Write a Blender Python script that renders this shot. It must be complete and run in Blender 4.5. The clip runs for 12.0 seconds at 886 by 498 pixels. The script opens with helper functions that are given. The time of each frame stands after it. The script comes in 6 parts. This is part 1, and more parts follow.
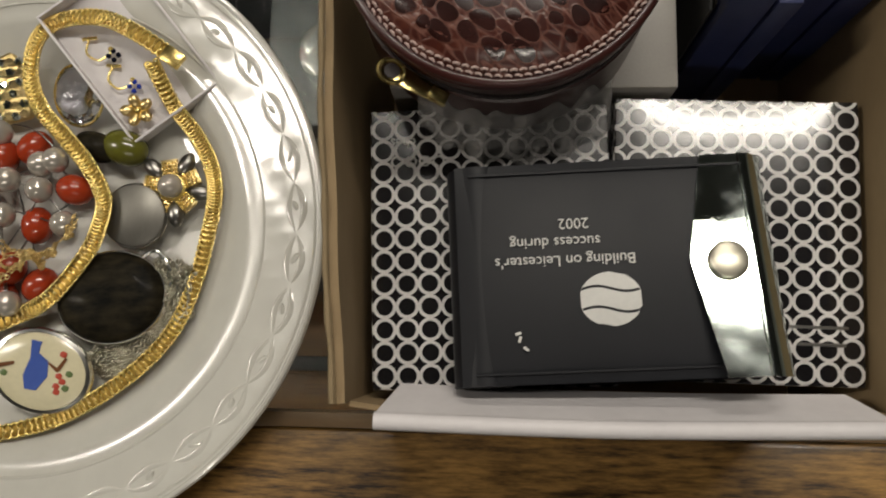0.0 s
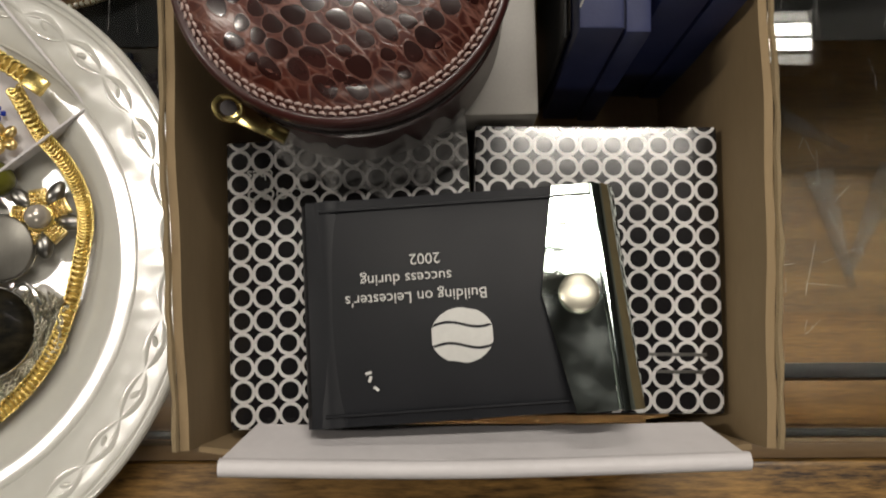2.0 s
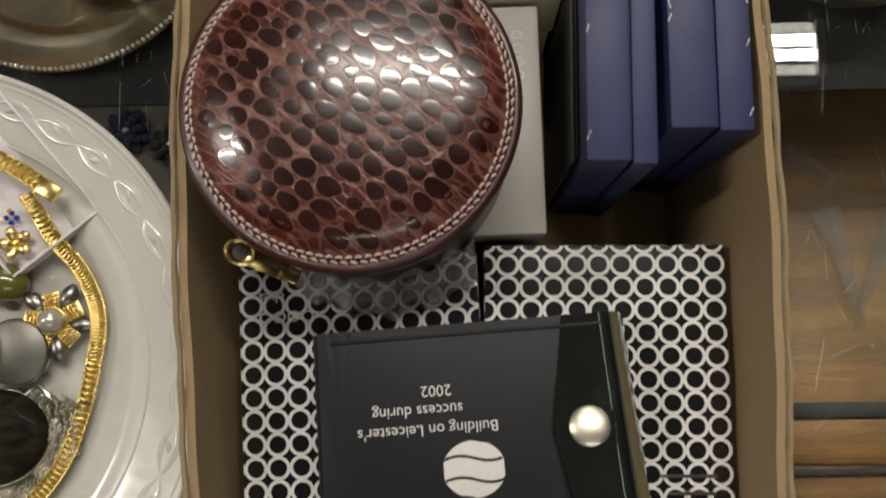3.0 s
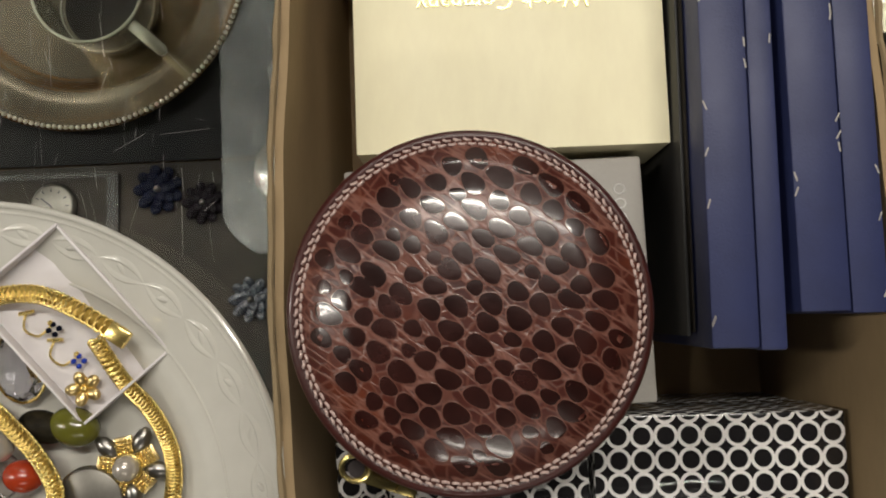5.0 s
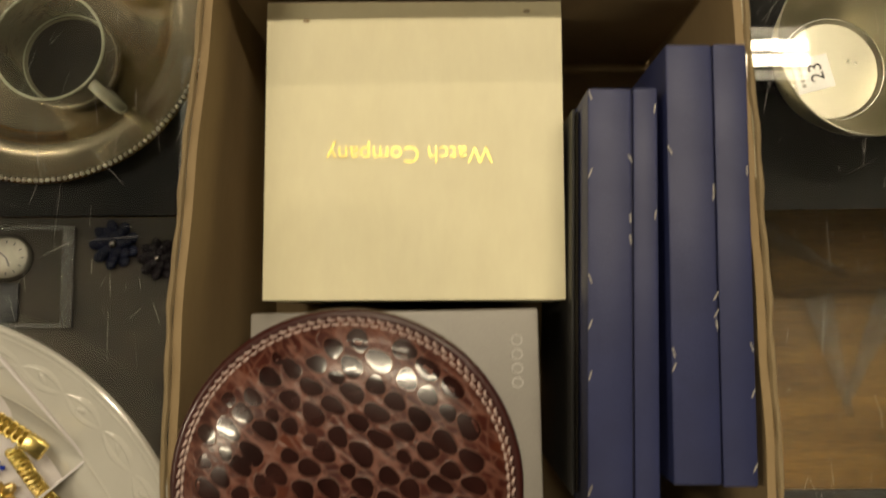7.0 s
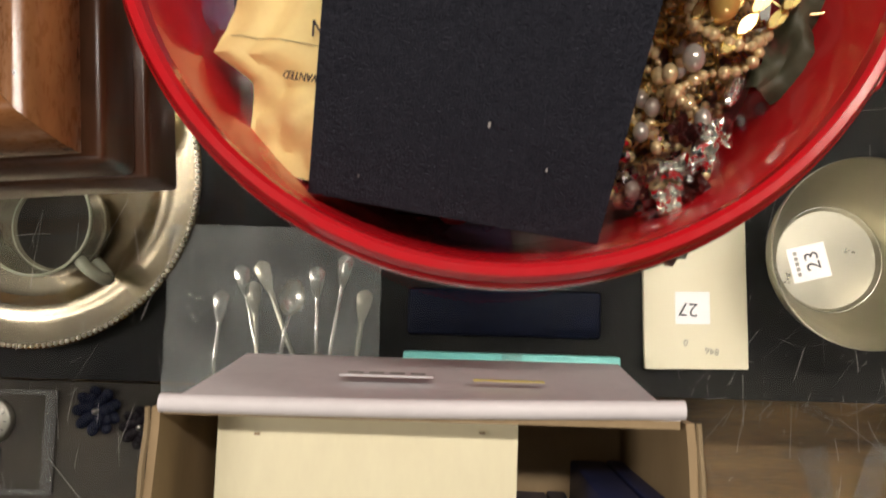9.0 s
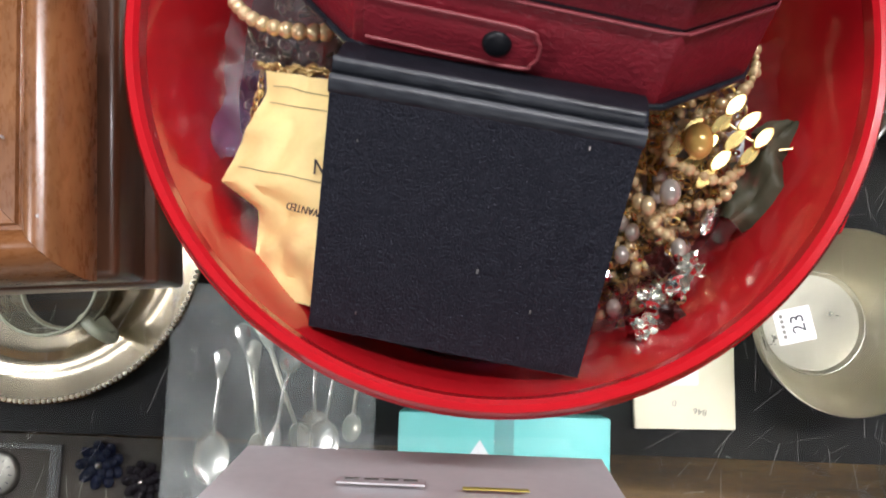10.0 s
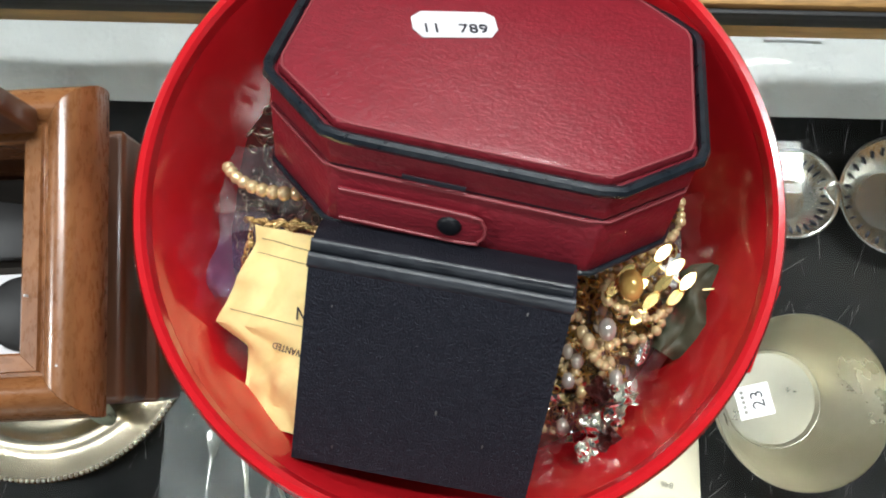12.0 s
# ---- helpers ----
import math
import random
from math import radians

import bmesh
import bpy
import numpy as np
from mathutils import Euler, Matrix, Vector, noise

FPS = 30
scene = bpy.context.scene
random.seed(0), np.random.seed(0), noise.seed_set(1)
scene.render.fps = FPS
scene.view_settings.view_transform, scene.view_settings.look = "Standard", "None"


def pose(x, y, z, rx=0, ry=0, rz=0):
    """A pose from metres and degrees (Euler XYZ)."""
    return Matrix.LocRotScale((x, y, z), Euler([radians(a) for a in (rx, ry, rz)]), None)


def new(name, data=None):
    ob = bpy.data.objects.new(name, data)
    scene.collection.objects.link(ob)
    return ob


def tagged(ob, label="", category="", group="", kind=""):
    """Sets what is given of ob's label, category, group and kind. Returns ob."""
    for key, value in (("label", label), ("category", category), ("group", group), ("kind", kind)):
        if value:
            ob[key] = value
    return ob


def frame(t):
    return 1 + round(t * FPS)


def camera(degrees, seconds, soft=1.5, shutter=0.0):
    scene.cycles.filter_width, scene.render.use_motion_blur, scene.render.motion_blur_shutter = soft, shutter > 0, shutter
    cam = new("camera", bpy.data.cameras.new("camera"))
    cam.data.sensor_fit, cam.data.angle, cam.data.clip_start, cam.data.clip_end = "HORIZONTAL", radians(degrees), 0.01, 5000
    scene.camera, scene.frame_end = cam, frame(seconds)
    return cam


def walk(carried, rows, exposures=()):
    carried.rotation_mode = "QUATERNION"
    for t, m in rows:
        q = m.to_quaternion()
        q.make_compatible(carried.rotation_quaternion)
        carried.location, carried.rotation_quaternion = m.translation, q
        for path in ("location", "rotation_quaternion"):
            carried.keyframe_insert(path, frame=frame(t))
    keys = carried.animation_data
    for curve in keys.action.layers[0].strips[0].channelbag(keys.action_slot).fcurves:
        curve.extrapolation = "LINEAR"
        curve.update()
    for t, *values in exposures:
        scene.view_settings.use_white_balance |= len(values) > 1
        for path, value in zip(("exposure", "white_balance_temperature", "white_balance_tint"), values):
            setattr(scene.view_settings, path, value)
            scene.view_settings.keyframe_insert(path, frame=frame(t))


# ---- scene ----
# camera and its way over the counter
cam = camera(58.0, 12.0, soft=1.9, shutter=0.4)
PATH = [
    (0.0, pose(-0.0051, -0.0415, 0.3998, 7.25, 3.13, 1.28)),
    (0.5, pose(0.0083, -0.0365, 0.3988, 7.51, 2.71, 1.48)),
    (1.0, pose(0.0231, -0.0343, 0.3976, 7.40, 2.15, 1.43)),
    (1.5, pose(0.0327, -0.0308, 0.3939, 6.81, 1.51, 0.48)),
    (2.0, pose(0.0351, -0.0244, 0.3948, 6.58, 0.67, -0.33)),
    (2.5, pose(0.0341, -0.0034, 0.4003, 6.71, 1.39, -0.94)),
    (3.0, pose(0.0345, 0.0206, 0.4024, 6.97, 1.24, -0.91)),
    (3.5, pose(0.0240, 0.0463, 0.3942, 6.62, 0.98, -0.64)),
    (5.5, pose(-0.0054, 0.1092, 0.3975, 4.59, 1.38, -2.99)),
    (6.0, pose(-0.0006, 0.1127, 0.4016, 4.82, 0.68, -3.27)),
    (6.5, pose(0.0158, 0.1185, 0.4007, 4.92, 0.40, -1.16)),
    (7.0, pose(0.0326, 0.1554, 0.4097, 5.17, 0.37, -0.47)),
    (7.5, pose(0.0483, 0.1972, 0.4125, 5.43, 0.23, 0.33)),
    (7.7, pose(0.0531, 0.2160, 0.4130, 5.60, 0.46, 0.63)),
    (9.3, pose(0.0555, 0.3455, 0.4174, 4.80, 1.04, 1.67)),
    (9.5, pose(0.0588, 0.3553, 0.4193, 5.03, 0.83, 1.58)),
    (10.0, pose(0.0567, 0.3717, 0.4424, 5.76, 0.94, 2.06)),
    (10.5, pose(0.0582, 0.3875, 0.4563, 6.04, 0.99, 2.04)),
    (11.0, pose(0.0598, 0.4009, 0.4695, 6.96, 1.26, 1.77)),
    (11.5, pose(0.0668, 0.4098, 0.4843, 7.79, 0.52, 1.64)),
    (12.0, pose(0.0692, 0.4136, 0.4986, 8.38, 0.46, 1.59)),
]
walk(cam, PATH, [(0.0, -0.09, 6500, 10), (1.5, -0.04, 6500, 11), (2.5, 0.11, 6400, 11), (3.7, 0.16, 6400, 11), (5.5, 0.19, 6450, 10), (6.5, 0.04, 6900, 9), (7.0, -0.1, 8300, 8), (7.5, -0.2, 11500, 8), (8.1, -0.15, 10500, 8),
                 (9.3, 0.54, 6000, 17), (10.5, 0.86, 5700, 13), (12.0, 0.90, 5600, 6)])

# ---- light: strip lamps under the sale room ceiling, partly added as fill, no daylight ----
world = bpy.data.worlds.new("dark_outside")
scene.world = world
world.use_nodes = True
world.node_tree.nodes["Background"].inputs[0].default_value = (0.9, 0.95, 1.0, 1)
world.node_tree.nodes["Background"].inputs[1].default_value = 0.02
# first is mirrored in the glass, third inferred; second and fourth are added fill
LAMPS = [(0.58, 1.45), (0.58, 4.6), (-3.6, 0.4), (0.58, -2.6)]
LAMP_Z, LAMP_W = 3.4, 72
for lx, ly in LAMPS:
    for oy in (-0.038, 0.038):
        ld = bpy.data.lights.new("tube_light", "AREA")
        ld.shape, ld.size, ld.size_y, ld.energy = "RECTANGLE", 2.45, 0.062, LAMP_W / 2 * (0.3 if ly < 0 else 1.0)
        ld.color = (1.0, 0.93, 0.82)
        lo = new("tube_light", ld)
        lo.location = (lx, ly + oy, LAMP_Z)


# ---- materials ----
def _nodes(name):
    m = bpy.data.materials.new(name)
    m.use_nodes = True
    nt = m.node_tree
    return m, nt, nt.nodes["Principled BSDF"]


def _noise(nt, vec, scale, detail=4.0, rough=0.6):
    n = nt.nodes.new("ShaderNodeTexNoise")
    n.inputs["Scale"].default_value, n.inputs["Detail"].default_value, n.inputs["Roughness"].default_value = scale, detail, rough
    nt.links.new(vec, n.inputs["Vector"])
    return n.outputs["Fac"]


def _ramp(nt, fac, stops):
    r = nt.nodes.new("ShaderNodeValToRGB")
    els = r.color_ramp.elements
    while len(els) < len(stops):
        els.new(0.5)
    for e, (p, c) in zip(els, stops):
        e.position, e.color = p, (*c, 1)
    nt.links.new(fac, r.inputs[0])
    return r.outputs[0]


def _mix(nt, fac, a, b, mode="MIX"):
    n = nt.nodes.new("ShaderNodeMix")
    n.data_type, n.blend_type = "RGBA", mode
    for k, v in ((0, fac), (6, a), (7, b)):
        if isinstance(v, bpy.types.NodeSocket):
            nt.links.new(v, n.inputs[k])
        else:
            n.inputs[k].default_value = (*v, 1) if isinstance(v, tuple) else v
    return n.outputs[2]


def _math(nt, op, a, b=0.0):
    n = nt.nodes.new("ShaderNodeMath")
    n.operation = op
    for k, v in ((0, a), (1, b)):
        if isinstance(v, bpy.types.NodeSocket):
            nt.links.new(v, n.inputs[k])
        else:
            n.inputs[k].default_value = v
    return n.outputs[0]


def _bump(nt, bsdf, height, strength, dist):
    b = nt.nodes.new("ShaderNodeBump")
    b.inputs["Strength"].default_value, b.inputs["Distance"].default_value = strength, dist
    nt.links.new(height, b.inputs["Height"])
    nt.links.new(b.outputs[0], bsdf.inputs["Normal"])


def _coords(nt, scale=(1, 1, 1), rot=(0, 0, 0)):
    c = nt.nodes.new("ShaderNodeTexCoord")
    mp = nt.nodes.new("ShaderNodeMapping")
    mp.inputs["Scale"].default_value = scale
    mp.inputs["Rotation"].default_value = [radians(v) for v in rot]
    nt.links.new(c.outputs["Object"], mp.inputs[0])
    return mp.outputs[0]


def surface(name, col, col2=None, rough=0.5, metal=0.0, grain=400, patch=18, bump=0.15, depth=0.0004, coat=0.0, spread=0.12, scale=(1, 1, 1), spec=0.5, wrinkle=0.6):
    """A plain material with fine grain and large patches."""
    m, nt, p = _nodes(name)
    v = _coords(nt, scale)
    col2 = col2 or tuple(c * (1 - 2 * spread) for c in col)
    big, fine = _noise(nt, v, patch, 5), _noise(nt, v, grain, 3)
    base = _mix(nt, _ramp(nt, big, [(0.35, (0, 0, 0)), (0.7, (1, 1, 1))]), col, col2)
    base = _mix(nt, 0.35, base, _mix(nt, fine, tuple(c * 0.75 for c in col), tuple(min(1, c * 1.2) for c in col)))
    nt.links.new(base, p.inputs["Base Color"])
    p.inputs["Metallic"].default_value = metal
    p.inputs["Specular IOR Level"].default_value = spec
    nt.links.new(_math(nt, "ADD", _math(nt, "MULTIPLY", big, 0.25), rough - 0.12), p.inputs["Roughness"])
    p.inputs["Coat Weight"].default_value, p.inputs["Coat Roughness"].default_value = coat, 0.08
    if bump:
        _bump(nt, p, _math(nt, "ADD", fine, _math(nt, "MULTIPLY", big, wrinkle)), bump, depth)
    return m


def wood(name, dark, light, along="x", rough=0.35, coat=0.3, ring=26, fine=0.25, stretch=0.12, lo=0.3, hi=0.72):
    m, nt, p = _nodes(name)
    sc = {"x": (stretch, 1, 1), "y": (1, stretch, 1), "z": (1, 1, stretch)}[along]
    v = _coords(nt, sc)
    flow = _noise(nt, v, ring, 6, 0.65)
    pores = _noise(nt, v, 420, 3, 0.7)
    fac = _math(nt, "ADD", _math(nt, "MULTIPLY", flow, 1 - fine), _math(nt, "MULTIPLY", pores, fine))
    col = _ramp(nt, fac, [(lo, dark), ((lo + hi) / 2, tuple((a + b) / 2 for a, b in zip(dark, light))), (hi, light)])
    nt.links.new(col, p.inputs["Base Color"])
    nt.links.new(_math(nt, "ADD", _math(nt, "MULTIPLY", pores, 0.3), rough - 0.12), p.inputs["Roughness"])
    p.inputs["Coat Weight"].default_value, p.inputs["Coat Roughness"].default_value = coat, 0.18
    _bump(nt, p, fac, 0.25, 0.0005)
    return m


def ring_print(name, axes, pitch, phase=(0.0, 0.0)):
    """White printed rings on black glossy card, in the plane of two object axes."""
    m, nt, p = _nodes(name)
    c = nt.nodes.new("ShaderNodeTexCoord")
    sep = nt.nodes.new("ShaderNodeSeparateXYZ")
    nt.links.new(c.outputs["Object"], sep.inputs[0])
    sq = []
    for k, ph in zip(axes, phase):
        f = _math(nt, "FRACT", _math(nt, "ADD", _math(nt, "DIVIDE", sep.outputs[k], pitch), 100.0 - ph))
        d = _math(nt, "SUBTRACT", f, 0.5)
        sq.append(_math(nt, "MULTIPLY", d, d))
    r = _math(nt, "SQRT", _math(nt, "ADD", sq[0], sq[1]))
    band = _math(nt, "LESS_THAN", _math(nt, "ABSOLUTE", _math(nt, "SUBTRACT", r, 0.445)), 0.072)
    wear = _noise(nt, c.outputs["Object"], 90, 4)
    col = _mix(nt, band, (0.012, 0.011, 0.012), _mix(nt, wear, (0.62, 0.60, 0.58), (0.80, 0.78, 0.76)))
    nt.links.new(col, p.inputs["Base Color"])
    p.inputs["Roughness"].default_value = 0.17
    p.inputs["Coat Weight"].default_value = 0.2
    _bump(nt, p, _noise(nt, c.outputs["Object"], 60, 4), 0.12, 0.0009)
    return m


def croc(name):
    """Red-brown embossed leather between the scales: long leaning creases, paler and raised, over rust and dark patches."""
    m, nt, p = _nodes(name)
    v = _coords(nt, (1, 1, 1), (0, 0, 38))
    crease = nt.nodes.new("ShaderNodeMapping")
    crease.inputs["Scale"].default_value = (0.16, 1.0, 0.0)
    nt.links.new(v, crease.inputs[0])
    lines = _ramp(nt, _noise(nt, crease.outputs[0], 210, 2, 0.45), [(0.455, (0, 0, 0)), (0.49, (1, 1, 1)), (0.51, (1, 1, 1)), (0.545, (0, 0, 0))])
    flat = nt.nodes.new("ShaderNodeMapping")
    flat.inputs["Scale"].default_value = (0.75, 1.0, 0.0)
    nt.links.new(v, flat.inputs[0])
    vor = nt.nodes.new("ShaderNodeTexVoronoi")
    vor.feature, vor.inputs["Scale"].default_value = "DISTANCE_TO_EDGE", 230
    nt.links.new(flat.outputs[0], vor.inputs["Vector"])
    net = _ramp(nt, vor.outputs["Distance"], [(0.0, (1, 1, 1)), (0.035, (0.8, 0.8, 0.8)), (0.10, (0, 0, 0))])
    tone = _noise(nt, v, 30, 4)
    col = _ramp(nt, tone, [(0.35, (0.040, 0.008, 0.006)), (0.55, (0.066, 0.013, 0.008)), (0.72, (0.135, 0.030, 0.011))])
    col = _mix(nt, _math(nt, "MULTIPLY", lines, 0.70), col, (0.24, 0.110, 0.084))
    col = _mix(nt, _math(nt, "MULTIPLY", net, 0.45), col, (0.20, 0.080, 0.056))
    nt.links.new(col, p.inputs["Base Color"])
    p.inputs["Roughness"].default_value = 0.32
    p.inputs["Coat Weight"].default_value, p.inputs["Coat Roughness"].default_value = 0.35, 0.16
    _bump(nt, p, _math(nt, "ADD", _math(nt, "MULTIPLY", net, 0.5), _math(nt, "MULTIPLY", lines, 0.5)), 0.35, 0.0006)
    return m


def glassy(name, col=(1, 1, 1), rough=0.02, ior=1.45, haze=0.0):
    m, nt, p = _nodes(name)
    v = _coords(nt)
    p.inputs["Base Color"].default_value = (*col, 1)
    p.inputs["Transmission Weight"].default_value = 1.0 - haze
    p.inputs["IOR"].default_value = ior
    nt.links.new(_math(nt, "ADD", _math(nt, "MULTIPLY", _noise(nt, v, 40, 4), rough), rough * 0.5), p.inputs["Roughness"])
    return m


def film_plastic(name, col, clear):
    """Thin clear film: mostly see-through, with a glossy sheen and wrinkles."""
    m, nt, p = _nodes(name)
    v = _coords(nt)
    p.inputs["Base Color"].default_value = (*col, 1)
    p.inputs["Roughness"].default_value = 0.09
    p.inputs["Coat Weight"].default_value = 1.0
    _bump(nt, p, _noise(nt, v, 55, 5), 0.9, 0.005)
    tr = nt.nodes.new("ShaderNodeBsdfTransparent")
    mx = nt.nodes.new("ShaderNodeMixShader")
    f = _math(nt, "ADD", _math(nt, "MULTIPLY", _noise(nt, v, 25, 4), 0.22), clear - 0.11)
    nt.links.new(f, mx.inputs[0])
    nt.links.new(p.outputs[0], mx.inputs[1])
    nt.links.new(tr.outputs[0], mx.inputs[2])
    nt.links.new(mx.outputs[0], nt.nodes["Material Output"].inputs[0])
    return m


M_rail = wood("oak_rail", (0.022, 0.009, 0.002), (0.40, 0.220, 0.058), "x", 0.38, 0.2, 110, 0.5, 0.14, 0.38, 0.63)
M_lip = wood("pale_lip", (0.10, 0.06, 0.025), (0.24, 0.15, 0.07), "x", 0.5, 0.1)
# oak colour lowered to include the shade inside the cabinet
M_floorwood = wood("shaded_cabinet_oak", (0.030, 0.013, 0.003), (0.21, 0.110, 0.030), "x", 0.5, 0.15, 34, 0.4, 0.12, 0.34, 0.66)
M_honey = wood("honey_oak", (0.17, 0.085, 0.022), (0.58, 0.34, 0.11), "x", 0.36, 0.3, 60, 0.4, 0.12, 0.34, 0.66)
M_mahog = wood("reddish_wood", (0.090, 0.029, 0.009), (0.44, 0.195, 0.068), "y", 0.26, 0.6, 22, 0.2, 0.30)
M_mahog_x = wood("reddish_wood_cross", (0.090, 0.029, 0.009), (0.42, 0.180, 0.060), "x", 0.26, 0.6, 22, 0.2, 0.30)
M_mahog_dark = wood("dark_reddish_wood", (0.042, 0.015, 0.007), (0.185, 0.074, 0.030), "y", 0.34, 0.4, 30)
M_glass = glassy("counter_glass", (0.97, 1.0, 0.985), 0.004)
M_black_cloth = surface("black_board", (0.010, 0.010, 0.011), (0.028, 0.026, 0.023), 0.85, grain=900, patch=9, spec=0.08)
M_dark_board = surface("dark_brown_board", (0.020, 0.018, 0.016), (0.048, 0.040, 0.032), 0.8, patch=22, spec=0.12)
M_black = surface("black_rubber", (0.012, 0.012, 0.013), (0.03, 0.03, 0.03), 0.5)
M_scratch = surface("scratch_white", (0.48, 0.48, 0.46), None, 0.6)
M_plaster = surface("ceiling_paint", (0.18, 0.195, 0.19), None, 0.8, grain=60, patch=1.2, spread=0.05)
M_wallpaint = surface("wall_paint", (0.30, 0.30, 0.27), None, 0.8, grain=60, patch=1.2)
M_carpet = surface("carpet", (0.07, 0.06, 0.06), None, 0.95, grain=300, patch=3)
M_fitting = surface("white_enamel", (0.8, 0.8, 0.78), None, 0.4, grain=60, patch=3)
M_china = surface("white_china", (0.60, 0.59, 0.54), (0.55, 0.54, 0.49), 0.11, grain=60, patch=9, bump=0.05, coat=0.6, spread=0.04)
M_kraft = surface("brown_card", (0.33, 0.235, 0.125), (0.24, 0.165, 0.085), 0.75, grain=300, patch=14, scale=(1, 0.4, 1))
M_kraft_edge = surface("card_edge", (0.27, 0.20, 0.11), None, 0.8)
M_whitecard = surface("white_card", (0.74, 0.71, 0.72), (0.64, 0.61, 0.62), 0.55, grain=120, patch=10, spread=0.05)
M_ring_top = ring_print("ring_print_top", (0, 1), 0.0090, (-0.233, -0.144))
M_ring_top_b = ring_print("ring_print_top_other", (0, 1), 0.0090, (0.244, -0.156))
M_ring_x = ring_print("ring_print_front", (0, 2), 0.0090)
M_ring_y = ring_print("ring_print_side", (1, 2), 0.0090)
M_blackleather = surface("black_leather", (0.007, 0.0075, 0.010), (0.014, 0.015, 0.019), 0.45, grain=1200, patch=16, bump=0.15, depth=0.0002, spec=0.25, wrinkle=0.05)
M_chrome = surface("chrome", (0.78, 0.88, 0.84), None, 0.035, 1.0, grain=200, patch=40, bump=0.02, spread=0.02)
M_brass = surface("old_brass", (0.52, 0.42, 0.17), (0.36, 0.28, 0.10), 0.26, 1.0, bump=0.05)
M_nickel = surface("nickel", (0.85, 0.80, 0.66), None, 0.38, 1.0, bump=0.03)
M_whiteprint = surface("white_print", (0.72, 0.71, 0.68), None, 0.6, bump=0.0)
M_darkprint = surface("dark_print", (0.02, 0.02, 0.03), None, 0.6, bump=0.0)
M_gilt = surface("gilt_foil", (0.86, 0.70, 0.22), None, 0.3, 0.9, bump=0.0)
M_croc = croc("embossed_leather")
M_scale = surface("scale_leather", (0.016, 0.0045, 0.004), (0.046, 0.009, 0.006), 0.24, grain=500, patch=60, bump=0.02, coat=0.7, wrinkle=0.2)
M_scale_edge = surface("scale_edge", (0.135, 0.052, 0.036), (0.085, 0.026, 0.016), 0.36, grain=300, patch=60, bump=0.05, coat=0.2)
M_redleather = surface("oxblood_leather", (0.050, 0.010, 0.008), (0.028, 0.006, 0.005), 0.36, grain=500, bump=0.3, coat=0.25)
M_thread = surface("pink_thread", (0.62, 0.47, 0.43), None, 0.5)
M_zip = surface("zip_tape", (0.02, 0.012, 0.012), None, 0.6)
M_greybox = surface("silver_grey_card", (0.38, 0.36, 0.33), (0.33, 0.31, 0.28), 0.42, grain=900, patch=25, spread=0.05)
M_cream = surface("cream_card", (0.90, 0.83, 0.58), (0.86, 0.78, 0.52), 0.5, grain=90, patch=12, bump=0.12, spread=0.03, scale=(1.4, 0.5, 1))
M_navy = surface("navy_card", (0.028, 0.037, 0.115), (0.018, 0.024, 0.080), 0.48, grain=1100, patch=40, bump=0.4, depth=0.0003)
M_navy_dark = surface("navy_seam", (0.012, 0.014, 0.045), None, 0.6)
M_redplastic = surface("red_plastic", (0.56, 0.010, 0.016), (0.46, 0.007, 0.013), 0.17, grain=120, patch=14, bump=0.14, depth=0.0008, coat=0.4, spread=0.06)
M_blackgrain = surface("black_leathercloth", (0.0050, 0.0058, 0.0095), (0.0200, 0.0220, 0.0300), 0.46, grain=1000, patch=420, bump=1.0, depth=0.0009, spec=0.32, wrinkle=0.5)
M_blackgrain.node_tree.nodes["Principled BSDF"].inputs["Specular Tint"].default_value = (0.80, 0.82, 1.0, 1)
# pale flecks paint the lamp glints along the ridges as well as wear
M_glintridge = surface("black_ridge_wear_and_glints", (0.008, 0.010, 0.015), (0.060, 0.066, 0.078), 0.34, grain=900, patch=160, bump=0.3, depth=0.0003, spec=0.5, wrinkle=0.1, scale=(0.35, 1, 1))
M_maroon = surface("maroon_leather", (0.250, 0.020, 0.033), (0.18, 0.012, 0.021), 0.34, grain=520, patch=120, bump=0.8, depth=0.0008, coat=0.3, scale=(0.8, 1.1, 1), wrinkle=0.9)
M_blueblack = surface("blue_black_piping", (0.006, 0.009, 0.014), (0.022, 0.030, 0.040), 0.30, patch=160, grain=500, bump=0.5, depth=0.0005, coat=0.3)
M_pinkedge = surface("worn_pink_edge", (0.30, 0.055, 0.065), None, 0.5)
M_manila = surface("manila_paper", (0.96, 0.77, 0.34), (0.93, 0.70, 0.27), 0.6, grain=180, patch=40, bump=0.25, depth=0.001)
M_gold = surface("gold", (0.86, 0.67, 0.25), (0.78, 0.56, 0.17), 0.27, 1.0, grain=500, patch=60, bump=0.08)
# gold darkened to paint the shade in the pits between necklace links
M_goldshade = surface("gold_pit_shade", (0.34, 0.22, 0.05), None, 0.4, 1.0, grain=500, patch=60, bump=0.05)
M_palegold = surface("pale_gold", (0.80, 0.61, 0.28), None, 0.32, 1.0, grain=500, patch=60, bump=0.1)
M_silver = surface("silver", (0.88, 0.86, 0.80), (0.76, 0.74, 0.67), 0.20, 1.0, grain=300, patch=25, bump=0.08)
M_beadsilver = surface("dull_bead_silver", (0.86, 0.83, 0.74), (0.72, 0.69, 0.60), 0.36, 1.0, grain=300, patch=25, bump=0.08)
M_plate = surface("polished_silver_plate", (0.74, 0.64, 0.48), (0.62, 0.52, 0.37), 0.20, 1.0, grain=160, patch=14, bump=0.05, depth=0.0006, wrinkle=0.8)
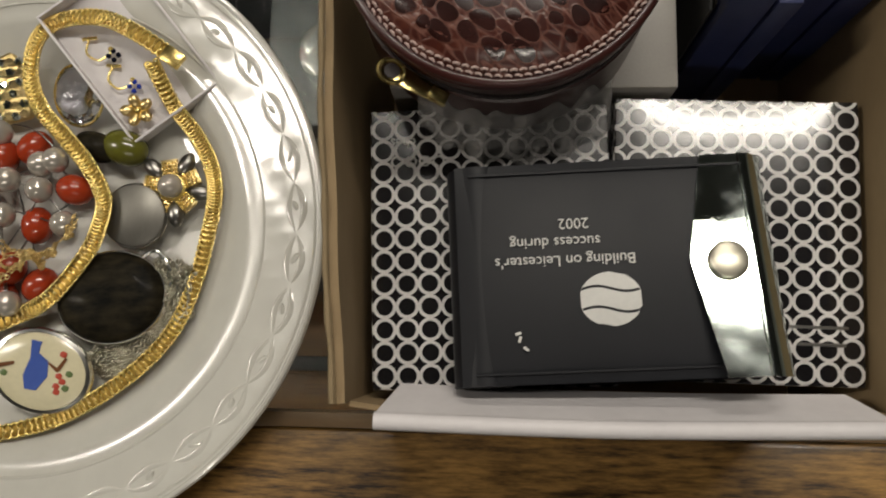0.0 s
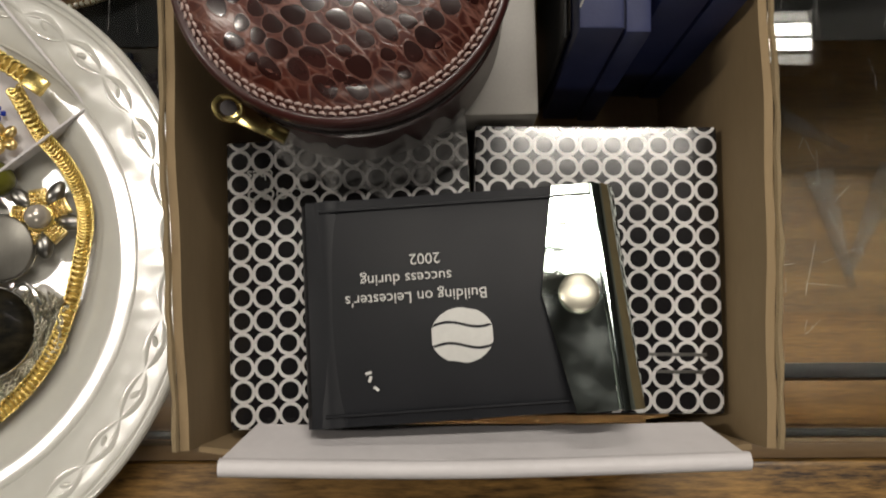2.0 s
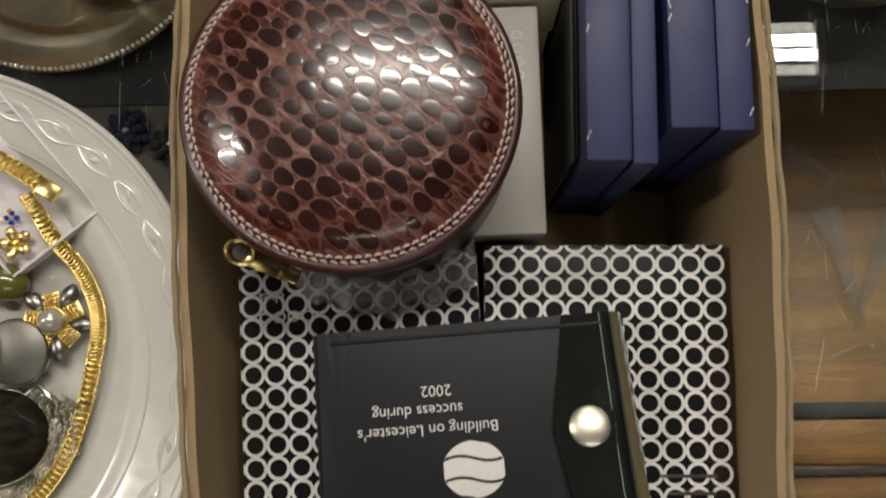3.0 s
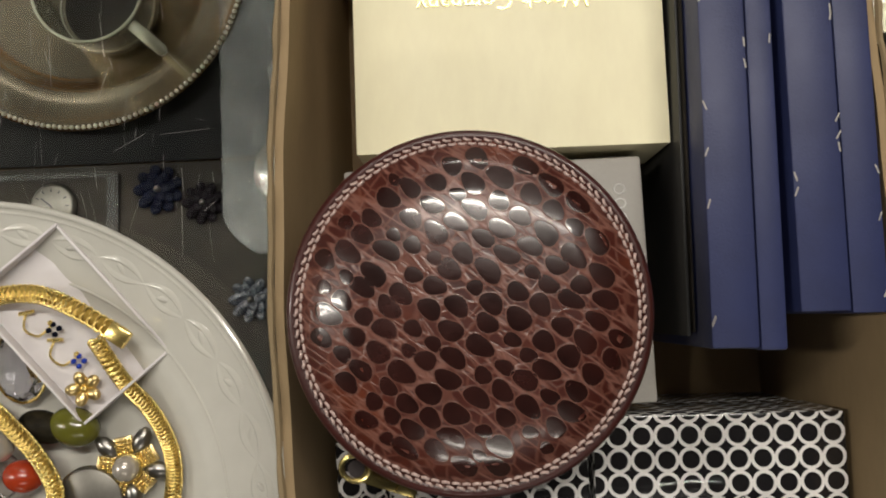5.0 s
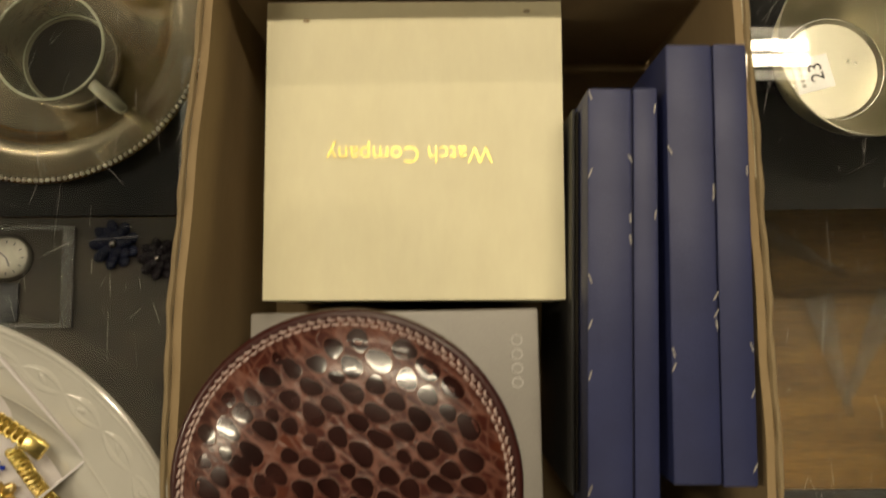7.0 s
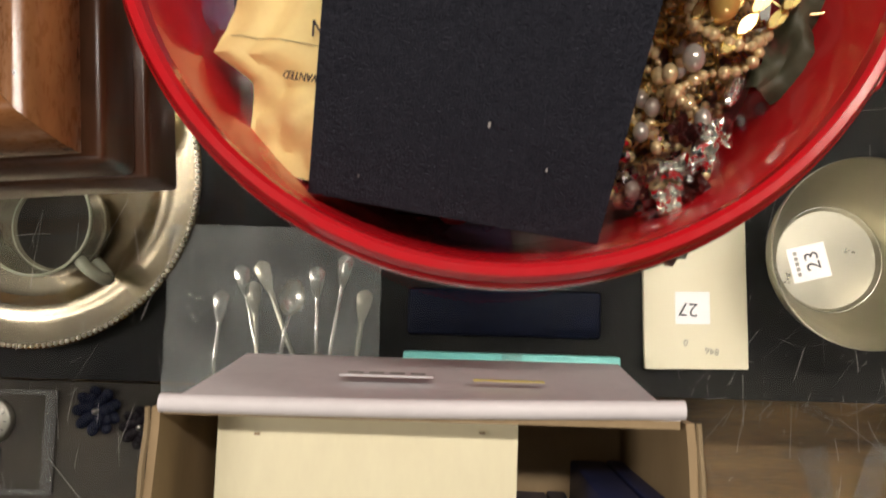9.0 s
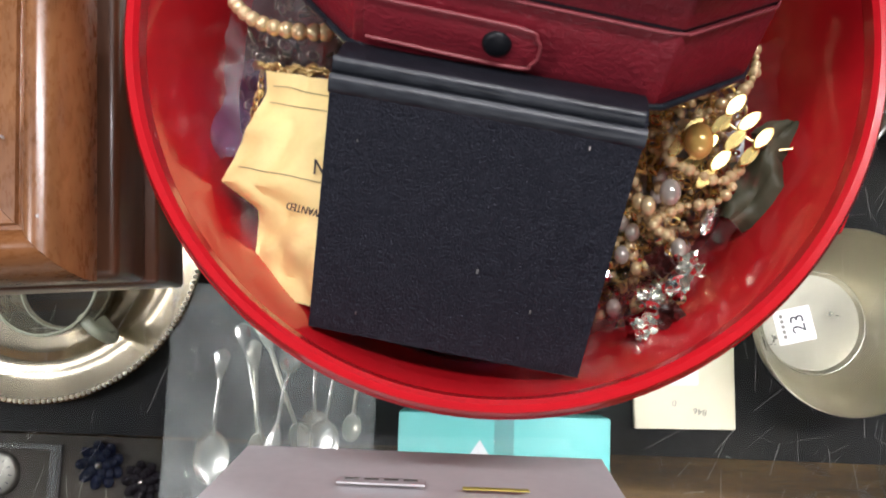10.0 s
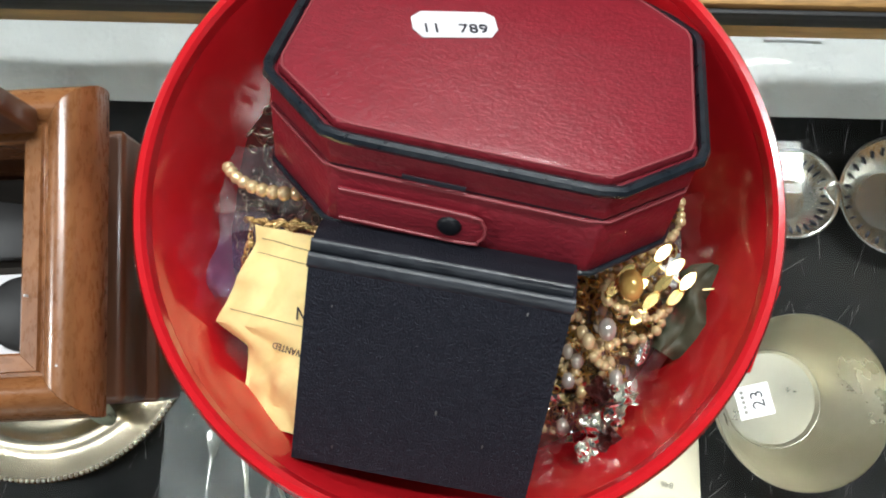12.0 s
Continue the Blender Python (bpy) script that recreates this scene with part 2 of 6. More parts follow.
M_tarnish = surface("tarnished_silver", (0.50, 0.475, 0.39), (0.45, 0.42, 0.33), 0.30, 1.0, grain=200, patch=20, bump=0.03, wrinkle=0.1)
M_locket = surface("dull_silver", (0.24, 0.23, 0.205), (0.17, 0.16, 0.14), 0.48, 1.0, grain=350, patch=70, bump=0.1, scale=(1, 0.5, 1))
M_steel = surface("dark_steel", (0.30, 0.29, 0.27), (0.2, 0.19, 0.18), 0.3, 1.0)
M_pearl = surface("pearl", (0.58, 0.53, 0.45), (0.50, 0.48, 0.47), 0.16, 0.5, grain=90, patch=60, bump=0.0, coat=0.8, spread=0.04)
M_goldpearl = surface("golden_pearl", (0.82, 0.64, 0.33), (0.74, 0.60, 0.38), 0.14, 0.52, grain=90, patch=60, bump=0.0, coat=0.9)
M_amber = surface("amber_pearl", (0.78, 0.50, 0.14), (0.66, 0.38, 0.09), 0.14, 0.3, grain=90, patch=60, bump=0.0, coat=0.9)
M_coral = surface("carnelian", (0.40, 0.045, 0.012), (0.28, 0.03, 0.01), 0.22, grain=200, patch=70, bump=0.05, coat=0.5)
M_olive = surface("olive_stone", (0.13, 0.13, 0.018), (0.07, 0.06, 0.012), 0.2, patch=60, coat=0.5, bump=0.0)
M_darkstone = surface("dark_agate", (0.004, 0.004, 0.003), (0.045, 0.036, 0.020), 0.5, grain=260, patch=130, coat=0.02, bump=0.05, scale=(0.6, 1.2, 1), spec=0.06)
M_crystal = glassy("cut_crystal", (0.93, 0.93, 1.0), 0.01, 1.6)
M_glaze = surface("cream_glaze", (0.72, 0.66, 0.45), None, 0.2, coat=0.6, bump=0.0, spread=0.04)
M_blueglaze = surface("blue_glaze", (0.06, 0.11, 0.40), (0.09, 0.15, 0.45), 0.2, coat=0.6, bump=0.0)
M_redglaze = surface("red_glaze", (0.50, 0.08, 0.05), None, 0.25, coat=0.6, bump=0.0)
M_greenglaze = surface("green_glaze", (0.14, 0.20, 0.08), None, 0.25, coat=0.6, bump=0.0)
M_brownglaze = surface("brown_glaze", (0.17, 0.07, 0.03), None, 0.25, coat=0.6, bump=0.0)
M_bluegem = surface("blue_glass_gem", (0.02, 0.05, 0.40), None, 0.08, coat=1.0, bump=0.0)
M_greencloth = surface("grey_green_leaf", (0.045, 0.048, 0.028), (0.120, 0.110, 0.070), 0.5, grain=200, patch=60, bump=0.4, spec=0.3)
M_sticker = surface("white_label", (0.78, 0.77, 0.79), None, 0.55, bump=0.0, spread=0.03)
M_ivory = surface("ivory_card", (0.66, 0.61, 0.46), (0.58, 0.53, 0.38), 0.5, patch=12)
M_teal = surface("turquoise_card", (0.16, 0.52, 0.50), (0.13, 0.46, 0.45), 0.45, grain=300, patch=12, spread=0.05)
M_milkglass = surface("milky_glass", (0.36, 0.38, 0.30), (0.30, 0.31, 0.24), 0.15, grain=60, patch=14, bump=0.0, coat=0.7)
M_film = film_plastic("clear_film", (0.72, 0.76, 0.76), 0.89)
M_film_grey = film_plastic("cloudy_film", (0.24, 0.25, 0.26), 0.84)
M_wrapper = film_plastic("crumpled_wrapper", (0.46, 0.45, 0.44), 0.72)
M_crackle = film_plastic("crackling_film", (0.55, 0.10, 0.10), 0.93)
M_film_violet = film_plastic("violet_printed_film", (0.20, 0.14, 0.28), 0.74)
M_acrylic = glassy("acrylic", (0.95, 0.98, 0.97), 0.01, 1.49)
M_greyblue = surface("grey_blue_stones", (0.010, 0.012, 0.018), (0.075, 0.085, 0.105), 0.25, grain=700, patch=260, bump=0.3, coat=0.5)
M_blueflower = surface("blue_enamel", (0.0012, 0.0022, 0.0085), (0.003, 0.005, 0.018), 0.5, patch=120, spec=0.08)
M_violet = surface("violet_enamel", (0.003, 0.002, 0.0035), (0.007, 0.004, 0.007), 0.5, patch=120, spec=0.08)
M_smokyglass = film_plastic("cloudy_glass", (0.24, 0.225, 0.165), 0.30)
M_frost = film_plastic("frosted_sheet", (0.80, 0.83, 0.82), 0.16)
M_diffuser = _nodes("lit_diffuser")[0]
M_diffuser.node_tree.nodes["Principled BSDF"].inputs["Emission Color"].default_value = (1.0, 0.93, 0.80, 1)
M_diffuser.node_tree.nodes["Principled BSDF"].inputs["Emission Strength"].default_value = 5.0
M_yellowmark = surface("yellow_marker", (0.62, 0.52, 0.10), None, 0.6, bump=0.0)


# ---- mesh tools ----
def link(name, me, mat, parent=None, label="", m=None):
    if mat is not None and not me.materials:
        me.materials.append(mat)
    ob = new(name, me)
    if parent is not None:
        ob.parent = parent
    if m is not None:
        ob.matrix_basis = m
    if label:
        tagged(ob, label)
    return ob


def part(name, bm, mat, parent, label="", smooth=True):
    me = bpy.data.meshes.new(name)
    bmesh.ops.recalc_face_normals(bm, faces=bm.faces)
    bm.to_mesh(me)
    bm.free()
    if smooth:
        me.polygons.foreach_set("use_smooth", [True] * len(me.polygons))
        me.set_sharp_from_angle(angle=radians(38))
    return link(name, me, mat, parent, label)


def thing(name, label, category, m=None, group="", kind=""):
    ob = new(name)
    ob.empty_display_size = 0.02
    if m is not None:
        ob.matrix_basis = m
    return tagged(ob, label, category, group, kind)


def solo(name, bm, mat, label, category, m=None, kind="", group="", smooth=True):
    ob = part(name, bm, mat, None, "", smooth)
    if m is not None:
        ob.matrix_basis = m
    return tagged(ob, label, category, group, kind)


def block(x0, x1, y0, y1, z0, z1, bevel=0.0, seg=2):
    bm = bmesh.new()
    bmesh.ops.create_cube(bm, size=1, matrix=Matrix.Translation(((x0 + x1) / 2, (y0 + y1) / 2, (z0 + z1) / 2)) @ Matrix.Diagonal((x1 - x0, y1 - y0, z1 - z0, 1)))
    if bevel:
        bmesh.ops.bevel(bm, geom=bm.edges[:], offset=bevel, segments=seg, profile=0.5, affect="EDGES")
    return bm


def prism(poly, z0, z1, bevel=0.0, seg=2):
    bm = bmesh.new()
    lo = [bm.verts.new((x, y, z0)) for x, y in poly]
    hi = [bm.verts.new((x, y, z1)) for x, y in poly]
    n = len(poly)
    bm.faces.new(lo[::-1])
    bm.faces.new(hi)
    for i in range(n):
        bm.faces.new((lo[i], lo[(i + 1) % n], hi[(i + 1) % n], hi[i]))
    if bevel:
        bmesh.ops.bevel(bm, geom=bm.edges[:], offset=bevel, segments=seg, profile=0.5, affect="EDGES")
    return bm


def lathe(profile, seg=64, wave=None, closed=False):
    """Turns a profile of (radius, height) about z; wave(angle, i) may move a point of the profile."""
    bm = bmesh.new()
    rings = []
    for k in range(seg):
        a = 2 * math.pi * k / seg
        ring = []
        for i, (r, z) in enumerate(profile):
            dr, dz = wave(a, i) if wave else (0, 0)
            ring.append(bm.verts.new(((r + dr) * math.cos(a), (r + dr) * math.sin(a), z + dz)))
        rings.append(ring)
    n = len(profile)
    for k in range(seg):
        a, b = rings[k], rings[(k + 1) % seg]
        for i in range(n if closed else n - 1):
            j = (i + 1) % n
            bm.faces.new((a[i], b[i], b[j], a[j]))
    bmesh.ops.remove_doubles(bm, verts=bm.verts, dist=1e-6)
    return bm


def spline(pts, n, closed=False):
    """n points along a smooth curve through pts."""
    P = [Vector(p) for p in pts]
    out = []
    m = len(P) if closed else len(P) - 1
    for k in range(n):
        u = k / n * m if closed else k / (n - 1) * m
        i = min(int(u), m - 1)
        f = u - i
        g = (lambda q: P[q % len(P)]) if closed else (lambda q: P[max(0, min(len(P) - 1, q))])
        a, b, c, d = g(i - 1), g(i), g(i + 1), g(i + 2)
        out.append(0.5 * (2 * b + (c - a) * f + (2 * a - 5 * b + 4 * c - d) * f * f + (3 * b - a - 3 * c + d) * f ** 3))
    return out


def tube(pts, r, seg=8, closed=False, flat=1.0, taper=None):
    bm = bmesh.new()
    rings, n = [], len(pts)
    for k, p in enumerate(pts):
        q, o = pts[(k + 1) % n] if closed or k < n - 1 else p, pts[k - 1] if closed or k else p
        t = (Vector(q) - Vector(o)).normalized()
        side = t.cross(Vector((0, 0, 1)))
        side = side.normalized() if side.length > 1e-4 else Vector((1, 0, 0))
        up = side.cross(t)
        rr = r * (taper(k / max(1, n - 1)) if taper else 1)
        rings.append([bm.verts.new(Vector(p) + side * rr * math.cos(a) + up * rr * flat * math.sin(a)) for a in (2 * math.pi * s / seg for s in range(seg))])
    for k in range(n if closed else n - 1):
        a, b = rings[k], rings[(k + 1) % n]
        for s in range(seg):
            bm.faces.new((a[s], a[(s + 1) % seg], b[(s + 1) % seg], b[s]))
    if not closed:
        bm.faces.new(rings[0][::-1])
        bm.faces.new(rings[-1])
    return bm


def ball(r, sub=2, sx=1, sy=1, sz=1, at=(0, 0, 0)):
    bm = bmesh.new()
    bmesh.ops.create_icosphere(bm, subdivisions=sub, radius=r, matrix=Matrix.Translation(at) @ Matrix.Diagonal((sx, sy, sz, 1)))
    return bm


def template(bm):
    bm.verts.ensure_lookup_table()
    bm.verts.index_update()
    v = np.array([p.co[:] for p in bm.verts])
    f = [[p.index for p in face.verts] for face in bm.faces]
    bm.free()
    return v, f


def scatter(name, tpl, mats):
    """One mesh of many copies of a template, each at its own matrix."""
    v, f = tpl
    verts, faces = [], []
    for i, m in enumerate(mats):
        a = np.array(m)
        verts.append(v @ a[:3, :3].T + a[:3, 3])
        o = i * len(v)
        faces += [[q + o for q in face] for face in f]
    me = bpy.data.meshes.new(name)
    me.from_pydata(np.concatenate(verts).tolist(), [], faces)
    me.polygons.foreach_set("use_smooth", [True] * len(me.polygons))
    return me


def along(pts, roll=0.0, alternate=0.0, size=1.0):
    """A matrix at each point of a line, x along it."""
    out, n = [], len(pts)
    for k in range(n):
        t = (pts[min(n - 1, k + 1)] - pts[max(0, k - 1)]).normalized()
        side = Vector((0, 0, 1)).cross(t)
        side = side.normalized() if side.length > 1e-4 else Vector((0, 1, 0))
        up = t.cross(side)
        m = Matrix((t, side, up)).transposed().to_4x4()
        m.translation = pts[k]
        out.append(m @ pose(0, 0, 0, roll + (alternate if k % 2 else 0), 0, 0) @ Matrix.Scale(size, 4))
    return out


def torus(R, r, a=12, b=6, sx=1.0):
    bm = bmesh.new()
    ring = [[bm.verts.new((sx * (R + r * math.cos(2 * math.pi * j / b)) * math.cos(2 * math.pi * i / a), (R + r * math.cos(2 * math.pi * j / b)) * math.sin(2 * math.pi * i / a),
                           r * math.sin(2 * math.pi * j / b))) for j in range(b)] for i in range(a)]
    for i in range(a):
        for j in range(b):
            bm.faces.new((ring[i][j], ring[(i + 1) % a][j], ring[(i + 1) % a][(j + 1) % b], ring[i][(j + 1) % b]))
    return bm


def sheet(fn, nu, nv):
    """A grid surface from fn(u, v), u and v from 0 to 1."""
    bm = bmesh.new()
    g = [[bm.verts.new(fn(i / nu, j / nv)) for j in range(nv + 1)] for i in range(nu + 1)]
    for i in range(nu):
        for j in range(nv):
            bm.faces.new((g[i][j], g[i + 1][j], g[i + 1][j + 1], g[i][j + 1]))
    return bm


def slab(fn, nu, nv, thick):
    bm = sheet(fn, nu, nv)
    bmesh.ops.recalc_face_normals(bm, faces=bm.faces)
    bmesh.ops.solidify(bm, geom=bm.faces[:], thickness=thick)
    return bm


def lettering(name, body, size, mat, parent, m, label="", depth=0.00015, align="CENTER"):
    """Raised print in the built-in font as a mesh; its x runs along the line."""
    cu = bpy.data.curves.new(name, "FONT")
    cu.body, cu.size, cu.align_x, cu.align_y, cu.extrude, cu.resolution_u = body, size, align, "CENTER", depth, 3
    tmp = bpy.data.objects.new(name, cu)
    scene.collection.objects.link(tmp)
    me = bpy.data.meshes.new_from_object(tmp.evaluated_get(bpy.context.evaluated_depsgraph_get()))
    bpy.data.objects.remove(tmp)
    me.materials.clear()
    return link(name, me, mat, parent, label, m)


rng = random.Random(7)

# ---- the sale room round the counter ----
solo("floor", block(-5, 6, -5, 6, -1.0, -0.95), M_carpet, "dark carpet of the sale room", "floor", kind="structure", smooth=False)
solo("ceiling", block(-5, 6, -5, 6, 3.55, 3.65), M_plaster, "pale painted ceiling of the sale room", "ceiling", kind="structure", smooth=False)
for wname, wb in (("wall_north", (-5, 6, 6, 6.2)), ("wall_south", (-5, 6, -5.2, -5)), ("wall_west", (-5.2, -5, -5, 6)), ("wall_east", (6, 6.2, -5, 6))):
    solo(wname, block(*wb, -1.0, 3.65), M_wallpaint, "plain painted wall of the sale room", "wall", kind="structure", smooth=False)
# fittings for all lamps, the added unseen ones too
for lx, ly in LAMPS:
    lf = thing("ceiling_light", "white enamelled ceiling strip light, one mirrored in the glass, others added", "ceiling light", pose(lx, ly, LAMP_Z), "strip lights on the ceiling")
    part("housing", block(-1.26, 1.26, -0.15, 0.15, 0.03, 0.15, 0.01), M_fitting, lf)
    part("reflector", block(-1.24, 1.24, -0.142, 0.142, 0.018, 0.029, 0.002), M_fitting, lf, "white reflector tray")
    for oy in (-0.108, 0.108):
        part("diffuser", block(-1.22, 1.22, oy - 0.024, oy + 0.024, 0.008, 0.0175, 0.004), M_diffuser, lf, "lit ribbed diffuser")
    for sx in (-1, 1):
        part("end_cap", block(sx * 1.245 - 0.02, sx * 1.245 + 0.02, -0.14, 0.14, -0.02, 0.03, 0.004), M_fitting, lf)

# ---- the display counter ----
counter = thing("display_counter", "wooden display counter with a scratched glass top", "counter", pose(0, 0, 0), kind="structure")
glass = part("glass_top", block(-1.0, 1.0, -0.085, 0.655, -0.008, 0.0), M_glass, counter, "clear scratched glass top", False)
glass.visible_shadow = False
part("front_rail", block(-1.1, 1.1, -0.26, -0.0815, -0.05, 0.003, 0.003), M_rail, counter, "worn brown oak rail")
part("front_lip", block(-1.1, 1.1, -0.081, -0.0735, -0.02, 0.0015, 0.0008), M_lip, counter, "pale worn wooden lip")
part("back_rail", block(-1.1, 1.1, 0.652, 0.76, -0.05, 0.006, 0.003), M_honey, counter, "yellow-brown varnished rail")
part("back_lip", block(-1.1, 1.1, 0.6475, 0.651, -0.02, 0.002, 0.0008), M_black, counter)
part("cabinet_floor", block(-1.0, 1.0, -0.24, 0.9, -0.63, -0.6), M_floorwood, counter, "yellow oak cabinet floor")
part("front_panel", block(-1.1, 1.1, -0.26, -0.24, -0.95, -0.051), M_rail, counter)
part("back_panel", block(-1.1, 1.1, 0.90, 0.92, -0.95, -0.051), M_rail, counter)
for sx in (-1, 1):
    part("side_panel", block(sx * 1.05 - 0.045, sx * 1.05 + 0.045, -0.239, 0.899, -0.95, -0.051), M_rail, counter)
part("sliding_track", block(-0.99, 0.99, -0.071, -0.053, -0.6, -0.590, 0.001), M_black, counter, "black sliding track")
part("sliding_track", block(-0.99, 0.99, -0.140, -0.131, -0.6, -0.592, 0.001), M_black, counter, "black sliding track")
part("track_board", block(-0.99, 0.99, -0.127, -0.075, -0.6, -0.594, 0.001), M_floorwood, counter, "yellow oak board")
shelf = part("glass_shelf", block(-0.98, 0.98, 0.0, 0.89, -0.353, -0.3465), M_acrylic, counter, "clear glass shelf", False)
shelf.visible_shadow = False
solo("black_liner", block(-0.97, 0.97, 0.258, 0.88, -0.346, -0.345), M_black_cloth, "black liner board on the glass shelf", "liner", smooth=False)
solo("brown_liner", block(-0.97, -0.06, 0.01, 0.256, -0.346, -0.345), M_dark_board, "dark brown liner board on the glass shelf", "liner", smooth=False)
SZ = -0.3445

# scratches in the glass
def scratch_mats(n, x0, x1, y0, y1, lean):
    out = []
    for _ in range(n):
        a = rng.gauss(lean, 16) if rng.random() < 0.75 else rng.uniform(0, 180)
        ln = rng.choice((0.003, 0.005, 0.007, 0.011, 0.018, 0.026))
        out.append(pose(rng.uniform(x0, x1), rng.uniform(y0, y1), 0.0003, 0, 0, a) @ Matrix.Diagonal((ln, rng.choice((0.00005, 0.00009, 0.00013)), 1, 1)))
    return out


tick = ([[-0.5, -0.5, 0], [0.5, -0.5, 0], [0.5, 0.5, 0], [-0.5, 0.5, 0]], [[0, 1, 2, 3]])
tick = (np.array(tick[0]), tick[1])
sm = scratch_mats(420, 0.152, 0.36, -0.02, 0.62, 88) + scratch_mats(170, -0.30, -0.07, 0.14, 0.38, 85) + scratch_mats(150, 0.17, 0.33, 0.24, 0.46, 60)
tagged(link("scratches", scatter("scratches", tick, sm), M_scratch, counter), "fine white scratches in the glass", kind="stuff")

# ---- carton with boxes ----
carton = thing("carton", "open shoe carton, brown inside and white outside", "box", pose(0, 0, 0.0005))
CH = 0.118
part("base", block(-0.060, 0.143, -0.060, 0.291, 0, 0.0025), M_kraft, carton, "brown card base", False)


def wall_left(u, v):
    y = -0.061 + 0.352 * u
    bow = 0.010 * math.sin(math.pi * min(1, max(0, u * 1.02))) * v
    return Vector((-0.0575 - bow + 0.0003 * math.sin(u * 37) * v, y, 0.0005 + CH * v * (1 - 0.012 * math.sin(u * 9))))


def wall_right(u, v):
    y = -0.061 + 0.352 * u
    return Vector((0.1420 + 0.0065 * math.sin(math.pi * (0.1 + 0.9 * u)) * v + 0.0003 * math.sin(u * 41) * v, y, 0.0005 + CH * v * (1 - 0.008 * math.sin(u * 11 + 1))))


part("side_wall", slab(wall_left, 40, 6, 0.0032), M_kraft, carton, "bowed brown card side")
part("side_wall", slab(wall_right, 40, 6, 0.0032), M_kraft, carton, "brown card side with a torn rim")
for fn, ox in ((wall_left, -0.0012), (wall_right, 0.0012)):
    rim = [fn(k / 60, 1) + Vector((ox, 0, 0.0006 + 0.0006 * math.sin(k * 1.7))) for k in range(61)]
    part("torn_rim", tube(rim, 0.0014, 6, taper=lambda t: 0.9 + 0.2 * math.sin(t * 90) * math.sin(t * 23)), M_kraft_edge, carton, "rough torn card rim")
part("end_wall", block(-0.0535, 0.1370, 0.2885, 0.2915, 0.002, CH), M_kraft, carton, "brown card end", False)
part("outer_end", slab(lambda u, v: Vector((-0.0535 + 0.1905 * u, 0.2925 + 0.013 * (1 - v) ** 1.2, 0.003 + (CH - 0.003) * v)), 8, 8, 0.0022), M_whitecard, carton, "white card end")
part("fold", tube(spline([(-0.0545, 0.2925, CH), (0.04, 0.2932, CH + 0.0012), (0.1385, 0.2955, CH)], 30), 0.0036, 10), M_whitecard, carton, "white folded edge")
part("end_wall", block(-0.0425, 0.1335, -0.0665, -0.064, 0.002, CH), M_whitecard, carton, "white card end", False)
part("fold", tube(spline([(-0.0440, -0.0665, CH), (0.04, -0.0672, CH + 0.001), (0.1350, -0.0650, CH - 0.001)], 30), 0.0032, 10), M_whitecard, carton, "white folded edge")
part("tuck_flap", slab(lambda u, v: Vector((-0.0435 + 0.006 * v + (0.1785 - 0.014 * v) * u, -0.0648 + 0.0090 * v - 0.0012 * math.sin(u * 3.1), CH - 0.026 * v)), 24, 4, 0.0014), M_whitecard, carton, "white card flap folded inwards")
for sx, x in ((-1, -0.0545), (1, 0.1395)):
    part("corner_flap", slab(lambda u, v: Vector((x - sx * 0.012 * u, -0.0625 - 0.0015 * u, 0.004 + 0.104 * v)), 3, 4, 0.002), M_kraft, carton, "brown corner flap")
lab = part("paper_label", block(0.005, 0.045, 0.3055, 0.3062, 0.052, 0.066), M_sticker, carton, "white paper label", False)
lab.matrix_basis = pose(0, -0.0045, 0.008, 0, 0, 0)
for k in range(4):
    part("writing", block(0.008 + 0.009 * k, 0.0145 + 0.009 * k, 0.3065, 0.3069, 0.0575, 0.0600), M_steel, lab, "", False)
mk = part("marker_stripe", block(0.062, 0.092, 0.3055, 0.306, 0.062, 0.067), M_yellowmark, carton, "yellow marker stripe", False)
mk.matrix_basis = pose(0, -0.005, 0.008, 0, 0, 0)


def card_box(name, label, w, d, h, mats, m, group=""):
    """A lidded card box; materials for top, front and side."""
    t = thing(name, label, "box", m, group)
    for pname, z0, z1, g in (("body", 0.0, h * 0.55, 0.0006), ("lid", h * 0.55 + 0.0006, h, 0.0)):
        me_bm = block(-w / 2 + g, w / 2 - g, -d / 2 + g, d / 2 - g, z0, z1, 0.0010, 2)
        p = part(pname, me_bm, None, t, "", True)
        me = p.data
        for q in mats:
            me.materials.append(q)
        for f in me.polygons:
            n = f.normal
            f.material_index = 0 if abs(n.z) > 0.6 else (1 if abs(n.y) > abs(n.x) else 2)
    part("lid_panel", sheet(lambda u, v: Vector(((u - 0.5) * (w - 0.0016), (v - 0.5) * (d - 0.0016), h + 0.00005 + 0.0020 * (1 - (2 * u - 1) ** 4) * (1 - (2 * v - 1) ** 2))), 14, 14), mats[0], t, "softly bulging printed panel")
    return t


rings = (M_ring_top, M_ring_x, M_ring_y)
tin_a = card_box("ring_patterned_box", "black glossy card box printed with white rings", 0.0958, 0.1125, 0.082, rings, pose(-0.0041, 0.0001, 0.0032, 0, 0, 2.3), "ring patterned boxes in the carton")
tin_b = card_box("ring_patterned_box", "black glossy card box printed with white rings", 0.0955, 0.1120, 0.082, (M_ring_top_b, M_ring_x, M_ring_y), pose(0.0915, 0.0040, 0.0032, 0, 0, -0.8), "ring patterned boxes in the carton")
lettering("printed_word", "ches", 0.0058, M_whiteprint, tin_a, pose(-0.0345, 0.0425, 0.0829, 2.5, 0, 180))
for k in range(4):
    part("printed_mark", torus(0.0019, 0.0004, 20, 5, 1.1), M_whiteprint, tin_a).matrix_basis = pose(-0.0370 + 0.0056 * k, 0.0345, 0.0830)
